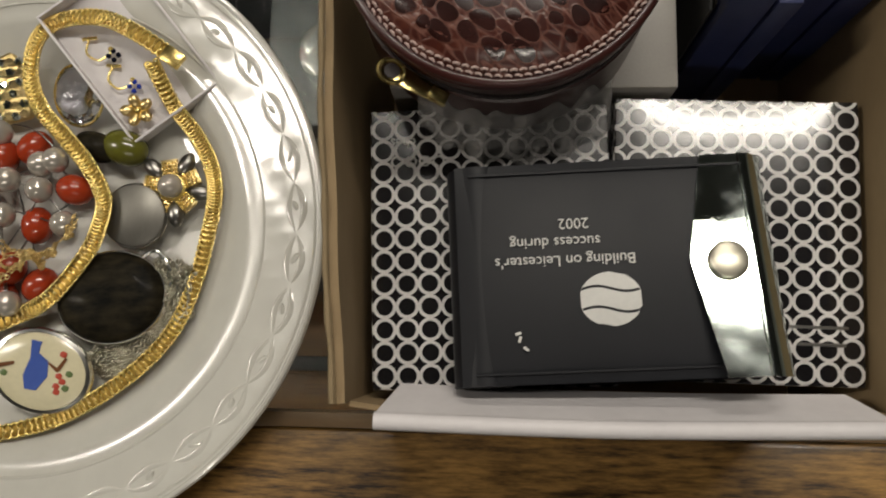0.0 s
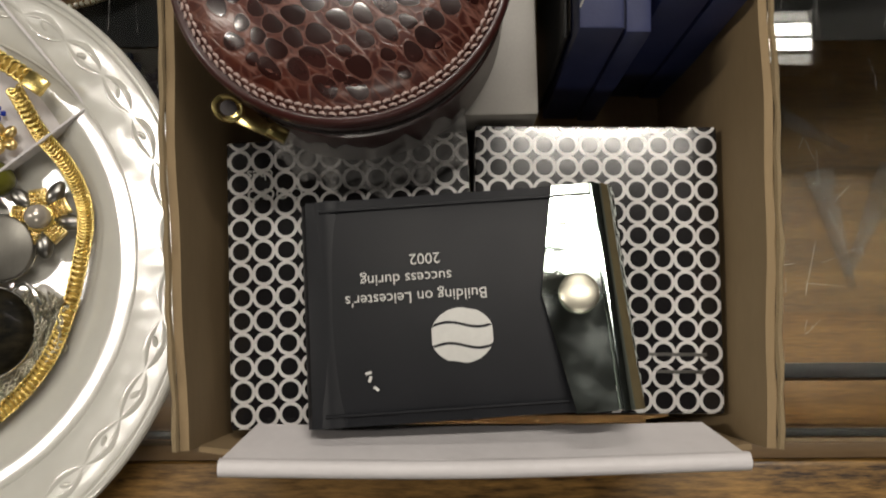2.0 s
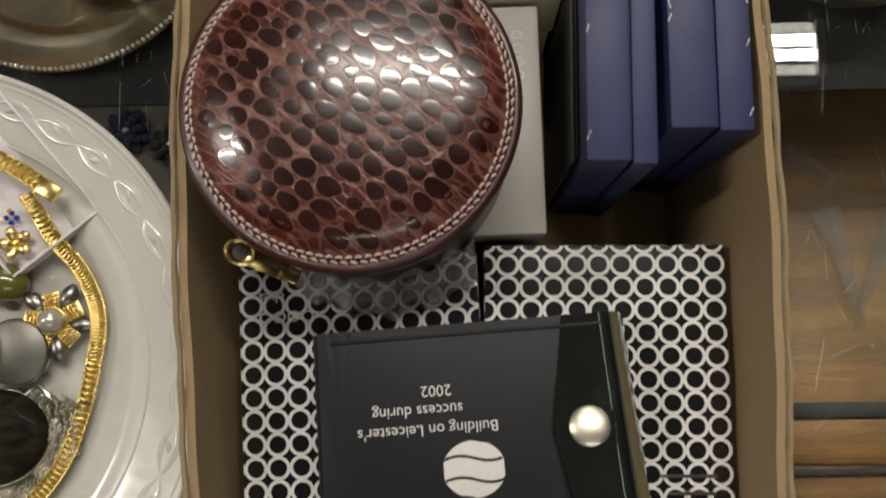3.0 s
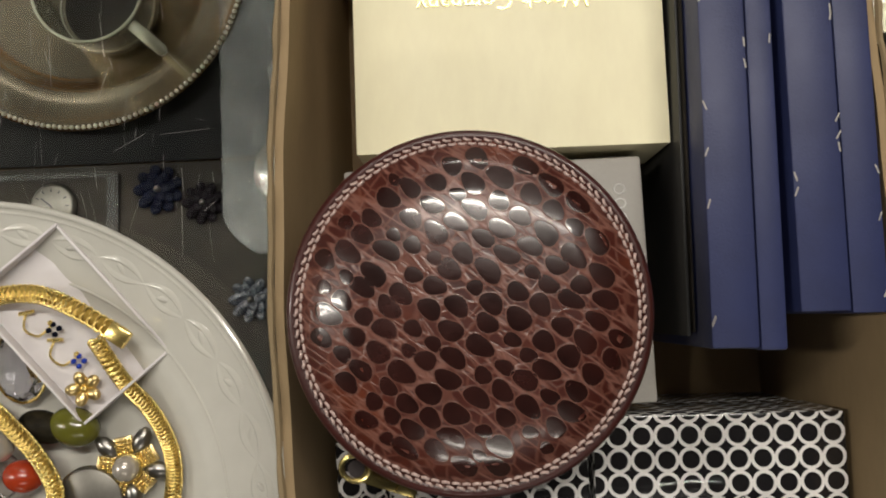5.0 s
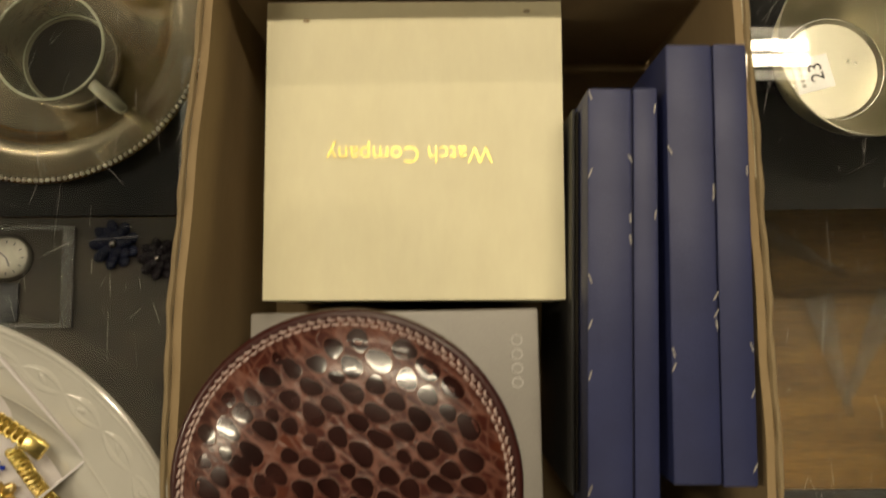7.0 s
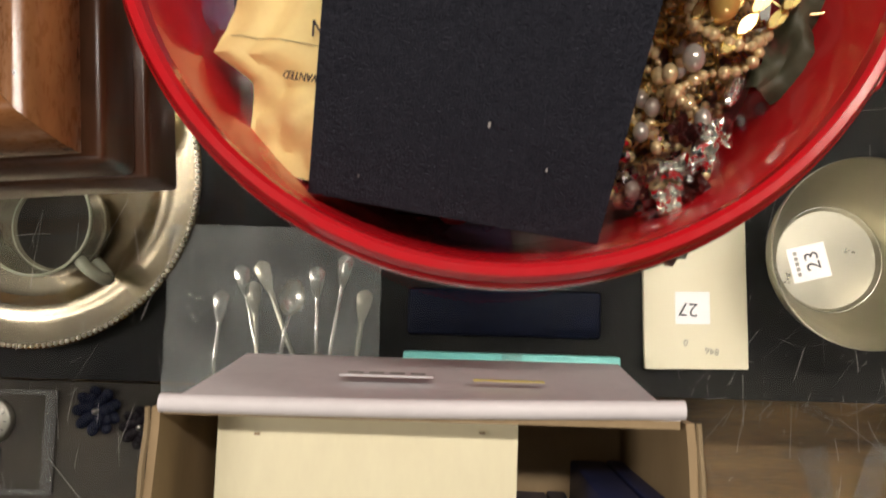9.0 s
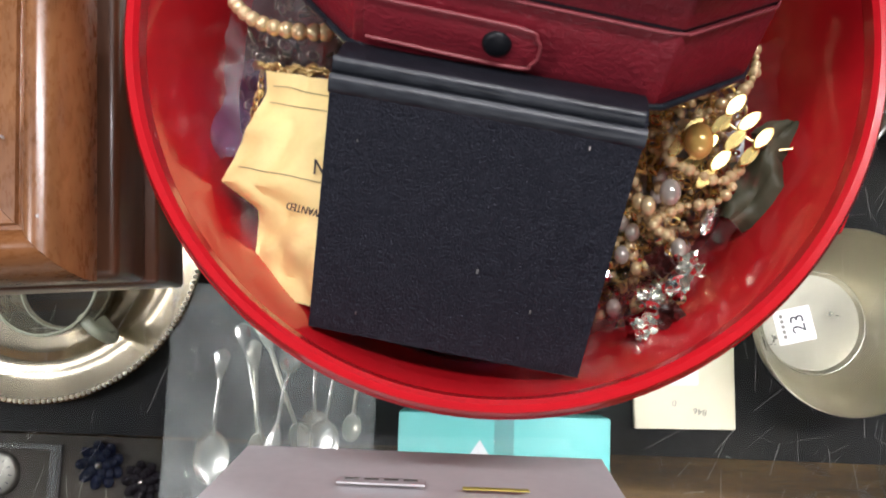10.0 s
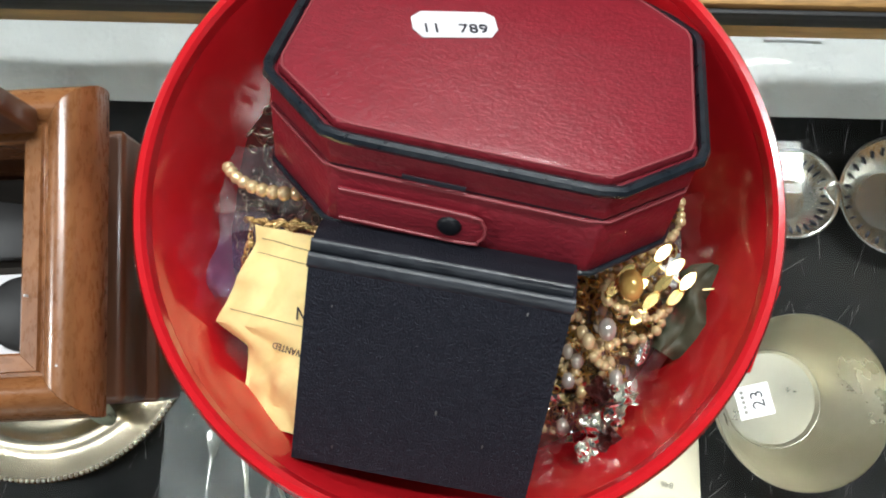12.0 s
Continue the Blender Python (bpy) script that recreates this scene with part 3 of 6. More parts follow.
for k, (x, y, w) in enumerate(((0.030, -0.0335, 0.022), (0.031, -0.0400, 0.018))):
    part("printed_mark", block(x - w / 2, x + w / 2, y - 0.0006, y + 0.0006, 0.0826, 0.0834), M_steel, tin_b, "", False)

# wallet on the two ring boxes
wal = thing("leather_wallet", "black leather wallet with a chrome flap and white print", "wallet", pose(0.0410, -0.0125, 0.0885, -4.5, 0, 3.6))
part("back_cover", block(-0.0565, 0.0500, -0.0405, 0.0405, -0.004, -0.0008, 0.0015), M_blackleather, wal)
part("filling", block(-0.0540, 0.0490, -0.0395, 0.0390, -0.0005, 0.019, 0.001), M_blackleather, wal, "dark page block")
part("cover", slab(lambda u, v: Vector((-0.0570 + 0.1060 * u, -0.0405 + 0.081 * v, 0.0215 + 0.0022 * math.sin(math.pi * u) ** 0.5 * math.sin(math.pi * v) ** 0.5)), 24, 20, 0.0022), M_blackleather, wal, "black leather cover")
part("spine", tube([Vector((-0.0490, -0.0405 + 0.081 * k / 10, 0.0115)) for k in range(11)], 0.0112, 16, flat=1.0), M_blackleather, wal, "rounded leather spine")
for sy in (-1, 1):
    part("tooled_line", tube([Vector((-0.052 + 0.10 * k / 20, sy * 0.0365, 0.0229)) for k in range(21)], 0.0006, 6), M_blackleather, wal, "raised leather border")
def flap_z(y):
    return 0.0252 - 0.0760 * y + 0.425 * y * y


def flap_fn(u, v):
    y = -0.0408 + 0.0812 * v
    left = 0.0258 + (0.0075 * abs(y - 0.001) / 0.040)
    x = left + (0.0478 - 0.0012 * v - left) * u
    return Vector((x, y, flap_z(y)))


flap = part("flap", slab(flap_fn, 10, 32, 0.0010), M_chrome, wal, "mirror chrome clasp flap")
edge = part("flap_side", slab(lambda u, v: Vector((0.0480 + 0.0090 * u + 0.0015 * (1 - v), -0.0410 + 0.0815 * v, flap_z(-0.0410 + 0.0815 * v) - 0.0002 - 0.0075 * u * u)), 8, 16, 0.001), M_chrome, wal, "bent chrome side of the flap")
part("ridge", tube([Vector((0.0486 - 0.0014 * k / 10, -0.0405 + 0.081 * k / 10, flap_z(-0.0405 + 0.081 * k / 10) + 0.0002)) for k in range(11)], 0.0006, 6), M_chrome, wal, "chrome ridge")
btn = part("press_stud", lathe([(0, 0.0275), (0.0055, 0.0274), (0.0068, 0.0266), (0.0072, 0.0252), (0.0060, 0.0250)], 32), M_nickel, wal, "round pale metal press stud")
btn.matrix_basis = pose(0.0388, -0.0024, 0.0012, -6, 0, 0)
LZ = 0.0241
for txt, x, y, sz in (("2002", -0.0145, 0.0168, 0.0056), ("success during", -0.0215, 0.0100, 0.0056), ("Building on Leicester's", -0.0183, 0.0032, 0.0056)):
    lettering("printed_line", txt, sz, M_whiteprint, wal, pose(x, y, LZ, 0, 0, 180))
for nm, y0, y1 in (("emblem", -0.0032, 0.0032), ("emblem", 0.0042, 0.0098), ("emblem", -0.0098, -0.0042)):
    def wave_strip(u, v, y0=y0, y1=y1):
        x = -0.0107 + 0.0214 * u
        lim = 0.0098 * math.sqrt(max(0.0, 1 - (x / 0.0112) ** 2))
        w = 0.0011 * math.sin(u * 6.0)
        y = y0 + w + (y1 - y0) * v
        return Vector((x, max(-lim, min(lim, y)), 0))
    e = part(nm, slab(wave_strip, 24, 3, 0.0002), M_whiteprint, wal, "white oval printed emblem")
    e.matrix_basis = pose(-0.0030, -0.0115, LZ, 0, 0, 0)
for x, y, r in ((-0.0365, -0.0225, 12), (-0.0360, -0.0246, 70), (-0.0340, -0.0280, 140)):
    sc = part("scuff", block(-0.0011, 0.0011, -0.0005, 0.0005, 0, 0.0002), M_whiteprint, wal, "pale scuff", False)
    sc.matrix_basis = pose(x, y, LZ, 0, 0, r)

# grey box under the round case
grey = thing("grey_card_box", "silver-grey card box with a small printed mark", "box", pose(0.0112, 0.1120, 0.0032, 0, 0, 0.6))
part("body", block(-0.0575, 0.0575, -0.0470, 0.0470, 0, 0.050, 0.001), M_greybox, grey)
part("lid", block(-0.0583, 0.0583, -0.0478, 0.0478, 0.0503, 0.0823, 0.0012), M_greybox, grey)
for k in range(4):
    part("printed_mark", torus(0.0019, 0.0004, 20, 5, 1.1), M_whiteprint, grey).matrix_basis = pose(0.0492, 0.0350 - 0.0056 * k, 0.0822)

# round zipped case
case = thing("round_leather_case", "round zipped case of glossy dark red crocodile leather", "case", pose(-0.0010, 0.1022, 0.0862, 0, 0, 0))
R = 0.0568


def rwall(z0, z1, r):
    return lathe([(0, z0), (r - 0.004, z0), (r - 0.001, z0 + 0.0015), (r, z0 + 0.004), (r, z1 - 0.001), (r - 0.002, z1)], 72)


part("lower_wall", rwall(0, 0.039, R - 0.0005), M_redleather, case, "dark oxblood leather side")
part("zip_tape", lathe([(R - 0.004, 0.0392), (R - 0.0012, 0.0400), (R - 0.0010, 0.0460), (R - 0.004, 0.0470)], 72), M_zip, case, "dark zip tape")
teeth = template(block(-0.0004, 0.0004, -0.0009, 0.0009, -0.0011, 0.0011))
link("zip_teeth", scatter("zip_teeth", teeth, [pose(0, 0, 0, 0, 0, k * 1.5) @ pose(R - 0.0009, 0, 0.0430) for k in range(240)]), M_zip, case, "fine zip teeth")
part("upper_wall", lathe([(R - 0.004, 0.0473), (R - 0.0002, 0.0480), (R + 0.0003, 0.0530), (R - 0.001, 0.0550)], 72), M_redleather, case, "dark oxblood leather side")
part("piping", lathe([(R - 0.0012 + 0.0022 * math.cos(a), 0.0572 + 0.0022 * math.sin(a)) for a in (2 * math.pi * k / 10 for k in range(10))], 96, closed=True), M_redleather, case, "rounded leather piping")
part("crown", lathe([(0, 0.0690), (0.012, 0.0688), (0.025, 0.0682), (0.037, 0.0670), (0.0465, 0.0646), (0.0515, 0.0615), (0.0555, 0.0580)], 96), M_croc, case, "domed crocodile-embossed leather lid")
CROWN = [(0, 0.0690), (0.012, 0.0688), (0.025, 0.0682), (0.037, 0.0670), (0.0465, 0.0646), (0.0515, 0.0615), (0.0555, 0.0580)]


def crown_at(r):
    for (r0, z0), (r1, z1) in zip(CROWN, CROWN[1:]):
        if r <= r1:
            return z0 + (z1 - z0) * (r - r0) / (r1 - r0), math.degrees(math.atan2(z0 - z1, r1 - r0))
    return CROWN[-1][1], 45


LEAN = radians(-38)
seeds = []
row = -0.052
while row < 0.053:
    pitch = rng.uniform(0.0058, 0.0074)
    u = -0.056 + rng.uniform(0, 0.006)
    while u < 0.056:
        a = rng.uniform(0.0036, 0.0050) * (0.66 if rng.random() < 0.22 else 1.0)
        b = min(a * rng.uniform(0.70, 0.86), pitch * 0.46)
        w = row + rng.uniform(-0.0008, 0.0008)
        seeds.append((u, w, a, b, rng.uniform(-0.22, 0.22)))
        u += a * 2 + rng.uniform(0.0004, 0.0016)
    row += pitch
for u, w, a, b, tw in seeds:
    c, d = math.cos(LEAN), math.sin(LEAN)
    mid = Vector((u * c - w * d, u * d + w * c))
    if mid.length + 0.35 * a > 0.0500:
        continue
    bm = bmesh.new()
    loops = []
    for k, lift in ((1.15, -0.00012), (1.06, 0.00006), (0.97, 0.00003), (0.88, 0.00005), (0.45, 0.00007)):
        ring = []
        for q in range(18):
            g = 2 * math.pi * q / 18
            bulge = 1 + 0.07 * math.sin(3 * g + u * 900) + 0.05 * math.sin(2 * g + w * 700)
            pu, pw = a * k * bulge * math.cos(g), b * k * bulge * math.sin(g)
            pu, pw = pu * math.cos(tw) - pw * math.sin(tw), pu * math.sin(tw) + pw * math.cos(tw)
            x, y = mid.x + pu * c - pw * d, mid.y + pu * d + pw * c
            f = min(1.0, 0.0515 / math.hypot(x, y))
            ring.append(bm.verts.new((x * f, y * f, crown_at(math.hypot(x * f, y * f))[0] + lift)))
        loops.append(ring)
    for r0, r1 in zip(loops, loops[1:]):
        for k in range(18):
            bm.faces.new((r0[k], r0[(k + 1) % 18], r1[(k + 1) % 18], r1[k]))
    bm.faces.new(loops[-1])
    sc_ob = part("scale", bm, M_scale, case)
    sc_ob.data.materials.append(M_scale_edge)
    for f in sc_ob.data.polygons:
        f.material_index = 1 if f.index < 36 else 0
st = template(tube([Vector((-0.0012, 0.0002, 0)), Vector((0, 0, 0.0005)), Vector((0.0012, -0.0002, 0))], 0.00048, 5))
for k in range(104):
    a = 360 / 104 * k
    if k == 0:
        stm = scatter("stitch", st, [Matrix.Identity(4)])
    link("stitch", stm, M_thread, case, "", pose(0, 0, 0, 0, 0, a) @ pose(0.0527, 0, 0.0608, 0, 0, 0) @ pose(0, 0, 0, 0, 0, 90) @ pose(0, 0, 0, -35, 0, 8))
    link("stitch", stm, M_thread, case, "", pose(0, 0, 0, 0, 0, a + 1.7) @ pose(0.0543, 0, 0.0598, 0, 0, 0) @ pose(0, 0, 0, 0, 0, 90) @ pose(0, 0, 0, -35, 0, -8))
pull = part("zip_pull", prism([(0.0, 0.0032), (0.012, 0.0038), (0.0185, 0.0042), (0.0215, 0.0025), (0.0215, -0.0025), (0.0185, -0.0042), (0.012, -0.0038), (0.0, -0.0032)], -0.0008, 0.0008, 0.0004), M_brass, case, "brass zip pull")
pull.matrix_basis = pose(-0.0228, -0.0560, 0.0450, 6, -12, 155) @ Matrix.Scale(0.86, 4)
ringp = part("pull_ring", torus(0.0046, 0.0010, 24, 8, 1.2), M_brass, pull, "oval brass eye")
ringp.matrix_basis = pose(0.0205, 0, 0.0003)
hole = part("pull_hole", lathe([(0, 0.0011), (0.0032, 0.0011), (0.0032, 0.0007)], 20), M_zip, pull)
hole.matrix_basis = pose(0.0205, 0, 0)
part("slider", block(-0.0045, 0.0035, -0.003, 0.003, -0.0025, 0.0020, 0.0008), M_brass, pull, "brass zip slider")
wrap = solo("clear_wrapper", slab(lambda u, v: Vector((0.052 * math.sin((u - 0.5) * 1.5) * (1.02 + 0.05 * v), -0.0565 - 0.013 * v + 0.0018 * math.sin(u * 31), -0.012 + 0.026 * (1 - v) + 0.003 * math.sin(u * 47 + v * 5) + 0.004 * noise.noise(Vector((u * 30, v * 6, 2))))) + Vector((0, 0.056 - 0.056 * math.cos((u - 0.5) * 1.5), 0)), 60, 8, 0.0002), M_wrapper,
            "crumpled clear film wrapper below the round case", "wrapper", pose(0.004, 0.102, 0.1000))

# cream box
wc = thing("cream_card_box", "cream card box with gilt lettering on its lid", "box", pose(0.0194, 0.2252, 0.0032, 0, 0, -0.3))
part("body", block(-0.0589, 0.0589, -0.0605, 0.0605, 0, 0.045, 0.001), M_cream, wc)
part("lid", slab(lambda u, v: Vector((-0.0603 + 0.1206 * u, -0.0612 + 0.1224 * v, 0.0885 + 0.0012 * math.sin(math.pi * u) * math.sin(math.pi * v))), 12, 12, 0.0016), M_cream, wc, "softly bulging cream lid")
for b in ((-0.0603, 0.0603, -0.0612, -0.0592), (-0.0603, 0.0603, 0.0592, 0.0612), (-0.0603, -0.0583, -0.0591, 0.0591), (0.0583, 0.0603, -0.0591, 0.0591)):
    part("lid_side", block(*b, 0.0455, 0.0878, 0.0006), M_cream, wc)
lettering("gilt_lettering", "Watch Company", 0.0097, M_gilt, wc, pose(-0.0018, -0.0025, 0.0898, 0, 0, 180), "gilt lettering")
for x, y in ((-0.044, 0.053), (0.046, 0.0565)):
    dn = part("dent", block(-0.0012, 0.0012, -0.0005, 0.0005, 0, 0.0002), M_kraft, wc, "small brown dent", False)
    dn.matrix_basis = pose(x, y, 0.0896)


def slip_box(m, w, d, h, split, label):
    """A narrow box standing on its long edge, its lid and base side by side."""
    t = thing("navy_card_box", label, "box", m, "navy boxes in the carton")
    part("base", block(-w / 2, -w / 2 + split - 0.0003, -d / 2 + 0.0008, d / 2 - 0.0008, 0, h, 0.0011), M_navy, t)
    part("lid", block(-w / 2 + split + 0.0003, w / 2, -d / 2, d / 2, 0.0004, h - 0.0012, 0.0011), M_navy, t)
    part("seam", block(-w / 2 + split - 0.0004, -w / 2 + split + 0.0004, -d / 2 + 0.002, d / 2 - 0.002, 0.001, h - 0.0025), M_navy_dark, t, "", False)
    for k in range(12):
        y = rng.uniform(-d / 2, d / 2)
        x = rng.choice((-w / 2 + 0.001, -w / 2 + split - 0.001, w / 2 - 0.0012, -w / 2 + 0.001))
        wr = part("worn_spot", block(-0.00028, 0.00028, -0.0017, 0.0017, 0, 0.00012), M_greybox, t, "pale worn edge", False)
        wr.matrix_basis = pose(x, y, h + 0.00003 if x < -w / 2 + split else h - 0.0011, 0, 0, rng.uniform(-30, 30))
    return t


slip_box(pose(0.0960, 0.1632, 0.0032, 0, 0, -1.4), 0.0262, 0.1565, 0.1175, 0.0166, "navy blue card box standing on edge, white scuffs")
slip_box(pose(0.1278, 0.1768, 0.0032, 0, 0, -0.8), 0.0305, 0.1612, 0.1185, 0.0175, "longer navy blue card box standing on edge")
slip = thing("black_card_slip", "thin black card slip beside the navy boxes", "card", pose(0.0812, 0.1640, 0.0032, 0, 0, -1.4))
part("card_face", block(-0.0011, 0.0002, -0.0740, 0.0740, 0, 0.0985, 0.0004), M_black, slip)
part("card_back", block(0.0004, 0.0012, -0.0725, 0.0725, 0, 0.1010, 0.0003), M_dark_board, slip)

# ---- plate of jewellery ----
plate = thing("china_plate", "white china dinner plate with an embossed scrolled rim", "plate", pose(-0.2350, 0.0126, 0.0005) @ Matrix.Scale(1.016, 4))


def emboss(a, i):
    if 9 <= i <= 13:
        s = math.sin(a * 13 + (i - 11) * 0.9) * math.sin((i - 8) * math.pi / 6)
        return 0, 0.0003 * abs(s) ** 0.7
    return 0, 0


part("dish", lathe([(0, 0.004), (0.085, 0.0045), (0.094, 0.0065), (0.102, 0.0105), (0.108, 0.0140), (0.1105, 0.0150), (0.1125, 0.0152), (0.1145, 0.0156), (0.1165, 0.0160), (0.120, 0.0170), (0.125, 0.0182), (0.130, 0.0196), (0.135, 0.0210), (0.140, 0.0223),
                     (0.1445, 0.0236), (0.1475, 0.0247), (0.1492, 0.0250), (0.1496, 0.0240), (0.147, 0.0215), (0.110, 0.0115), (0.090, 0.0020), (0.070, 0.0), (0.0, 0.0)], 360, emboss), M_china, plate, "glazed white dish")
part("rim_bead", lathe([(0.1478 + 0.0014 * math.cos(a), 0.0248 + 0.0012 * math.sin(a)) for a in (2 * math.pi * k / 8 for k in range(8))], 180, closed=True), M_china, plate, "rounded outer rim")
for turn in (0, 1):
    for k in range(34):
        pts = []
        for q in range(17):
            f = q / 16
            ang = radians(360 / 34 * (k + f))
            rr = 0.1352 + (0.0038 if turn else -0.0038) * math.sin(math.pi * f) * (1 if k % 2 else -1)
            pts.append(Vector((rr * math.cos(ang), rr * math.sin(ang), 0.0196 + (rr - 0.130) * 0.28 - 0.0002)))
        part("rim_scroll", tube(pts, 0.0017, 8, flat=0.55, taper=lambda t: 0.35 + 0.75 * math.sin(math.pi * t)), M_china, plate)
leaf_bm = ball(0.0024, 2, 1.75, 0.62, 0.40)
leaf_me = bpy.data.meshes.new("rim_leaf")
leaf_bm.to_mesh(leaf_me)
leaf_bm.free()
leaf_me.polygons.foreach_set("use_smooth", [True] * len(leaf_me.polygons))
for k in range(34):
    link("rim_leaf", leaf_me, M_china, plate, "", pose(0, 0, 0, 0, 0, 360 / 34 * (k + 0.5)) @ pose(0.1352, 0, 0.0208, 0, -14, 62 if k % 2 else 118))
for rr, zz in ((0.1180, 0.0166), (0.1445, 0.0237)):
    part("rim_line", lathe([(rr + 0.0007 * math.cos(a), zz + 0.0004 * math.sin(a)) for a in (2 * math.pi * k / 6 for k in range(6))], 180, closed=True), M_china, plate)

# small white box with earrings
TRAY = pose(-0.1883, 0.1048, 0.0150, 0, 0, 39.7) @ pose(0, 0, 0, 7, 4, 0)
wb = thing("white_trinket_box", "small white card tray holding earrings on the plate", "box", TRAY)
part("tray_floor", block(-0.0250, 0.0250, -0.0388, 0.0388, 0, 0.0015), M_whitecard, wb, "", False)
for b in ((-0.0264, 0.0264, -0.0402, -0.0389), (-0.0264, 0.0264, 0.0389, 0.0402), (-0.0264, -0.0251, -0.0388, 0.0388), (0.0251, 0.0264, -0.0388, 0.0388)):
    part("tray_wall", block(*b, 0, 0.009, 0.0004), M_whitecard, wb)
for (x, y, r, gem) in ((-0.0110, 0.0110, -30, M_blueflower), (-0.0110, -0.0075, -40, M_bluegem)):
    er = thing("screw_earring", "gilt screw-back earring with small coloured stones", "earring", TRAY @ pose(x, y, 0.004, 0, 0, r), "earrings in the white tray")
    part("hook", tube(spline([(-0.005, 0.005, 0), (-0.0065, -0.002, 0.001), (-0.001, -0.0065, 0.001), (0.005, -0.003, 0)], 24), 0.0006, 6), M_gold, er, "thin gilt hook")
    part("screw", tube([Vector((-0.008, 0.0055, 0)), Vector((-0.001, 0.0055, 0))], 0.0009, 8), M_gold, er, "gilt screw")
    part("bead", ball(0.0014, 2, at=(0.0055, -0.0015, 0.001)), M_gold, er, "gilt bead")
    for k in range(4):
        g = part("stone", ball(0.0016, 1, 1, 1, 0.8, (0.0065 + 0.0024 * math.cos(k * 1.57), -0.0048 + 0.0024 * math.sin(k * 1.57), 0.001)), gem, er, "cut stone", False)
fl = thing("gold_flower_earring", "polished rose gold flower earring with five petals", "earring", TRAY @ pose(-0.0150, -0.0270, 0.0035))
for k in range(5):
    pt = part("petal", ball(0.0042, 2, 1.0, 0.72, 0.45, (0.0052, 0, 0.001)), M_palegold, fl, "polished petal")
    pt.matrix_basis = pose(0, 0, 0.001, 0, -18, 72 * k)
part("centre", ball(0.002, 2, at=(0, 0, 0.003)), M_gold, fl)


def herringbone(name, label, pts, n, wid):
    """A flat curb chain: leaning oval links laid side by side, with a narrow pit between them."""
    line = spline(pts, n)
    t = thing(name, label, "necklace", None)
    v = template(torus(wid * 0.235, wid * 0.075, 14, 6, 0.80))
    rows_ = [[m @ pose(0, wid * 0.20 * sg, 0.0003, 14 * sg, -20, 34 * sg) @ Matrix.Diagonal((1, 1, 0.85, 1)) for m in along(line)] for sg in (-1, 1)]
    for mats in rows_:
        tagged(link("woven_side", scatter("woven_side", v, mats), M_gold, t), "interlocked gold links", kind="stuff")
    # flat dark strip paints the shade seen between the links
    part("shade_strip", tube(line[::2], wid * 0.40, 8, flat=0.06), M_goldshade, t, "dark gold strip painting the shade between the links")
    return t


n1 = [(-0.161, 0.098, 0.027), (-0.183, 0.112, 0.028), (-0.201, 0.119, 0.028), (-0.222, 0.118, 0.026), (-0.234, 0.109, 0.024), (-0.237, 0.091, 0.022), (-0.230, 0.074, 0.022), (-0.217, 0.060, 0.022), (-0.204, 0.045, 0.021), (-0.195, 0.029, 0.021),
      (-0.196, 0.015, 0.021), (-0.202, 0.001, 0.020), (-0.217, -0.019, 0.020), (-0.234, -0.029, 0.018), (-0.262, -0.038, 0.016), (-0.290, -0.030, 0.014)]
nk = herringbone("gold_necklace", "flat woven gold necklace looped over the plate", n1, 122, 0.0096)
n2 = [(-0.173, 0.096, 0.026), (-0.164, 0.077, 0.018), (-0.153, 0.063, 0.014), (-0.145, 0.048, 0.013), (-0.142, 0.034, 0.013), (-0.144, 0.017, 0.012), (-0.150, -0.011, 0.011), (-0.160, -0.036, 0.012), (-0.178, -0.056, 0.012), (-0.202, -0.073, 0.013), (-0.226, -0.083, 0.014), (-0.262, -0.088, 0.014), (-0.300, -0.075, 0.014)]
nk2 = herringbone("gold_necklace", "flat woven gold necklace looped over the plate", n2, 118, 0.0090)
cl = part("clasp", block(-0.0055, 0.0055, -0.0042, 0.0042, -0.0015, 0.0022, 0.0008), M_gold, nk, "square gold clasp")
cl.matrix_basis = pose(-0.1620, 0.0985, 0.0285, 0, 0, -35)

# stones and beads on the plate
md = thing("silver_locket", "round polished silver locket on the plate", "locket", pose(-0.1815, 0.0215, 0.012, 4, 3, 0))
part("disc", lathe([(0, 0.0060), (0.0148, 0.0059), (0.0155, 0.0054), (0.0160, 0.0036), (0.0160, 0.0022), (0.0150, 0), (0, 0)], 56), M_locket, md)
part("band", torus(0.0160, 0.0007, 48, 6), M_silver, md).matrix_basis = pose(0, 0, 0.003)
ag = thing("agate_pendant", "large dark oval stone pendant with a silver mount", "pendant", pose(-0.1915, -0.0195, 0.010, -3, 3, 5))
part("stone", lathe([(0, 0.010), (0.016, 0.0095), (0.0225, 0.0080), (0.0262, 0.0050), (0.0270, 0.002), (0.025, 0)], 64), M_darkstone, ag, "dark polished stone").scale = (1.0, 0.86, 1)
mt = part("mount", tube(spline([(0.0265 * math.cos(a), 0.0228 * math.sin(a), 0.003) for a in (2 * math.pi * k / 16 for k in range(16))], 64, True), 0.0010, 6, True), M_silver, ag, "silver rim")
part("bail", tube(spline([(0.016, 0.019, 0.004), (0.022, 0.022, 0.005), (0.027, 0.017, 0.005), (0.030, 0.008, 0.003), (0.027, 0.002, 0.002)], 24), 0.0012, 8), M_silver, ag, "curved silver bail")
bd = thing("painted_brooch", "oval glazed brooch with a painted blue motif and red flowers", "brooch", pose(-0.2230, -0.0560, 0.012, 2, 4, -18))
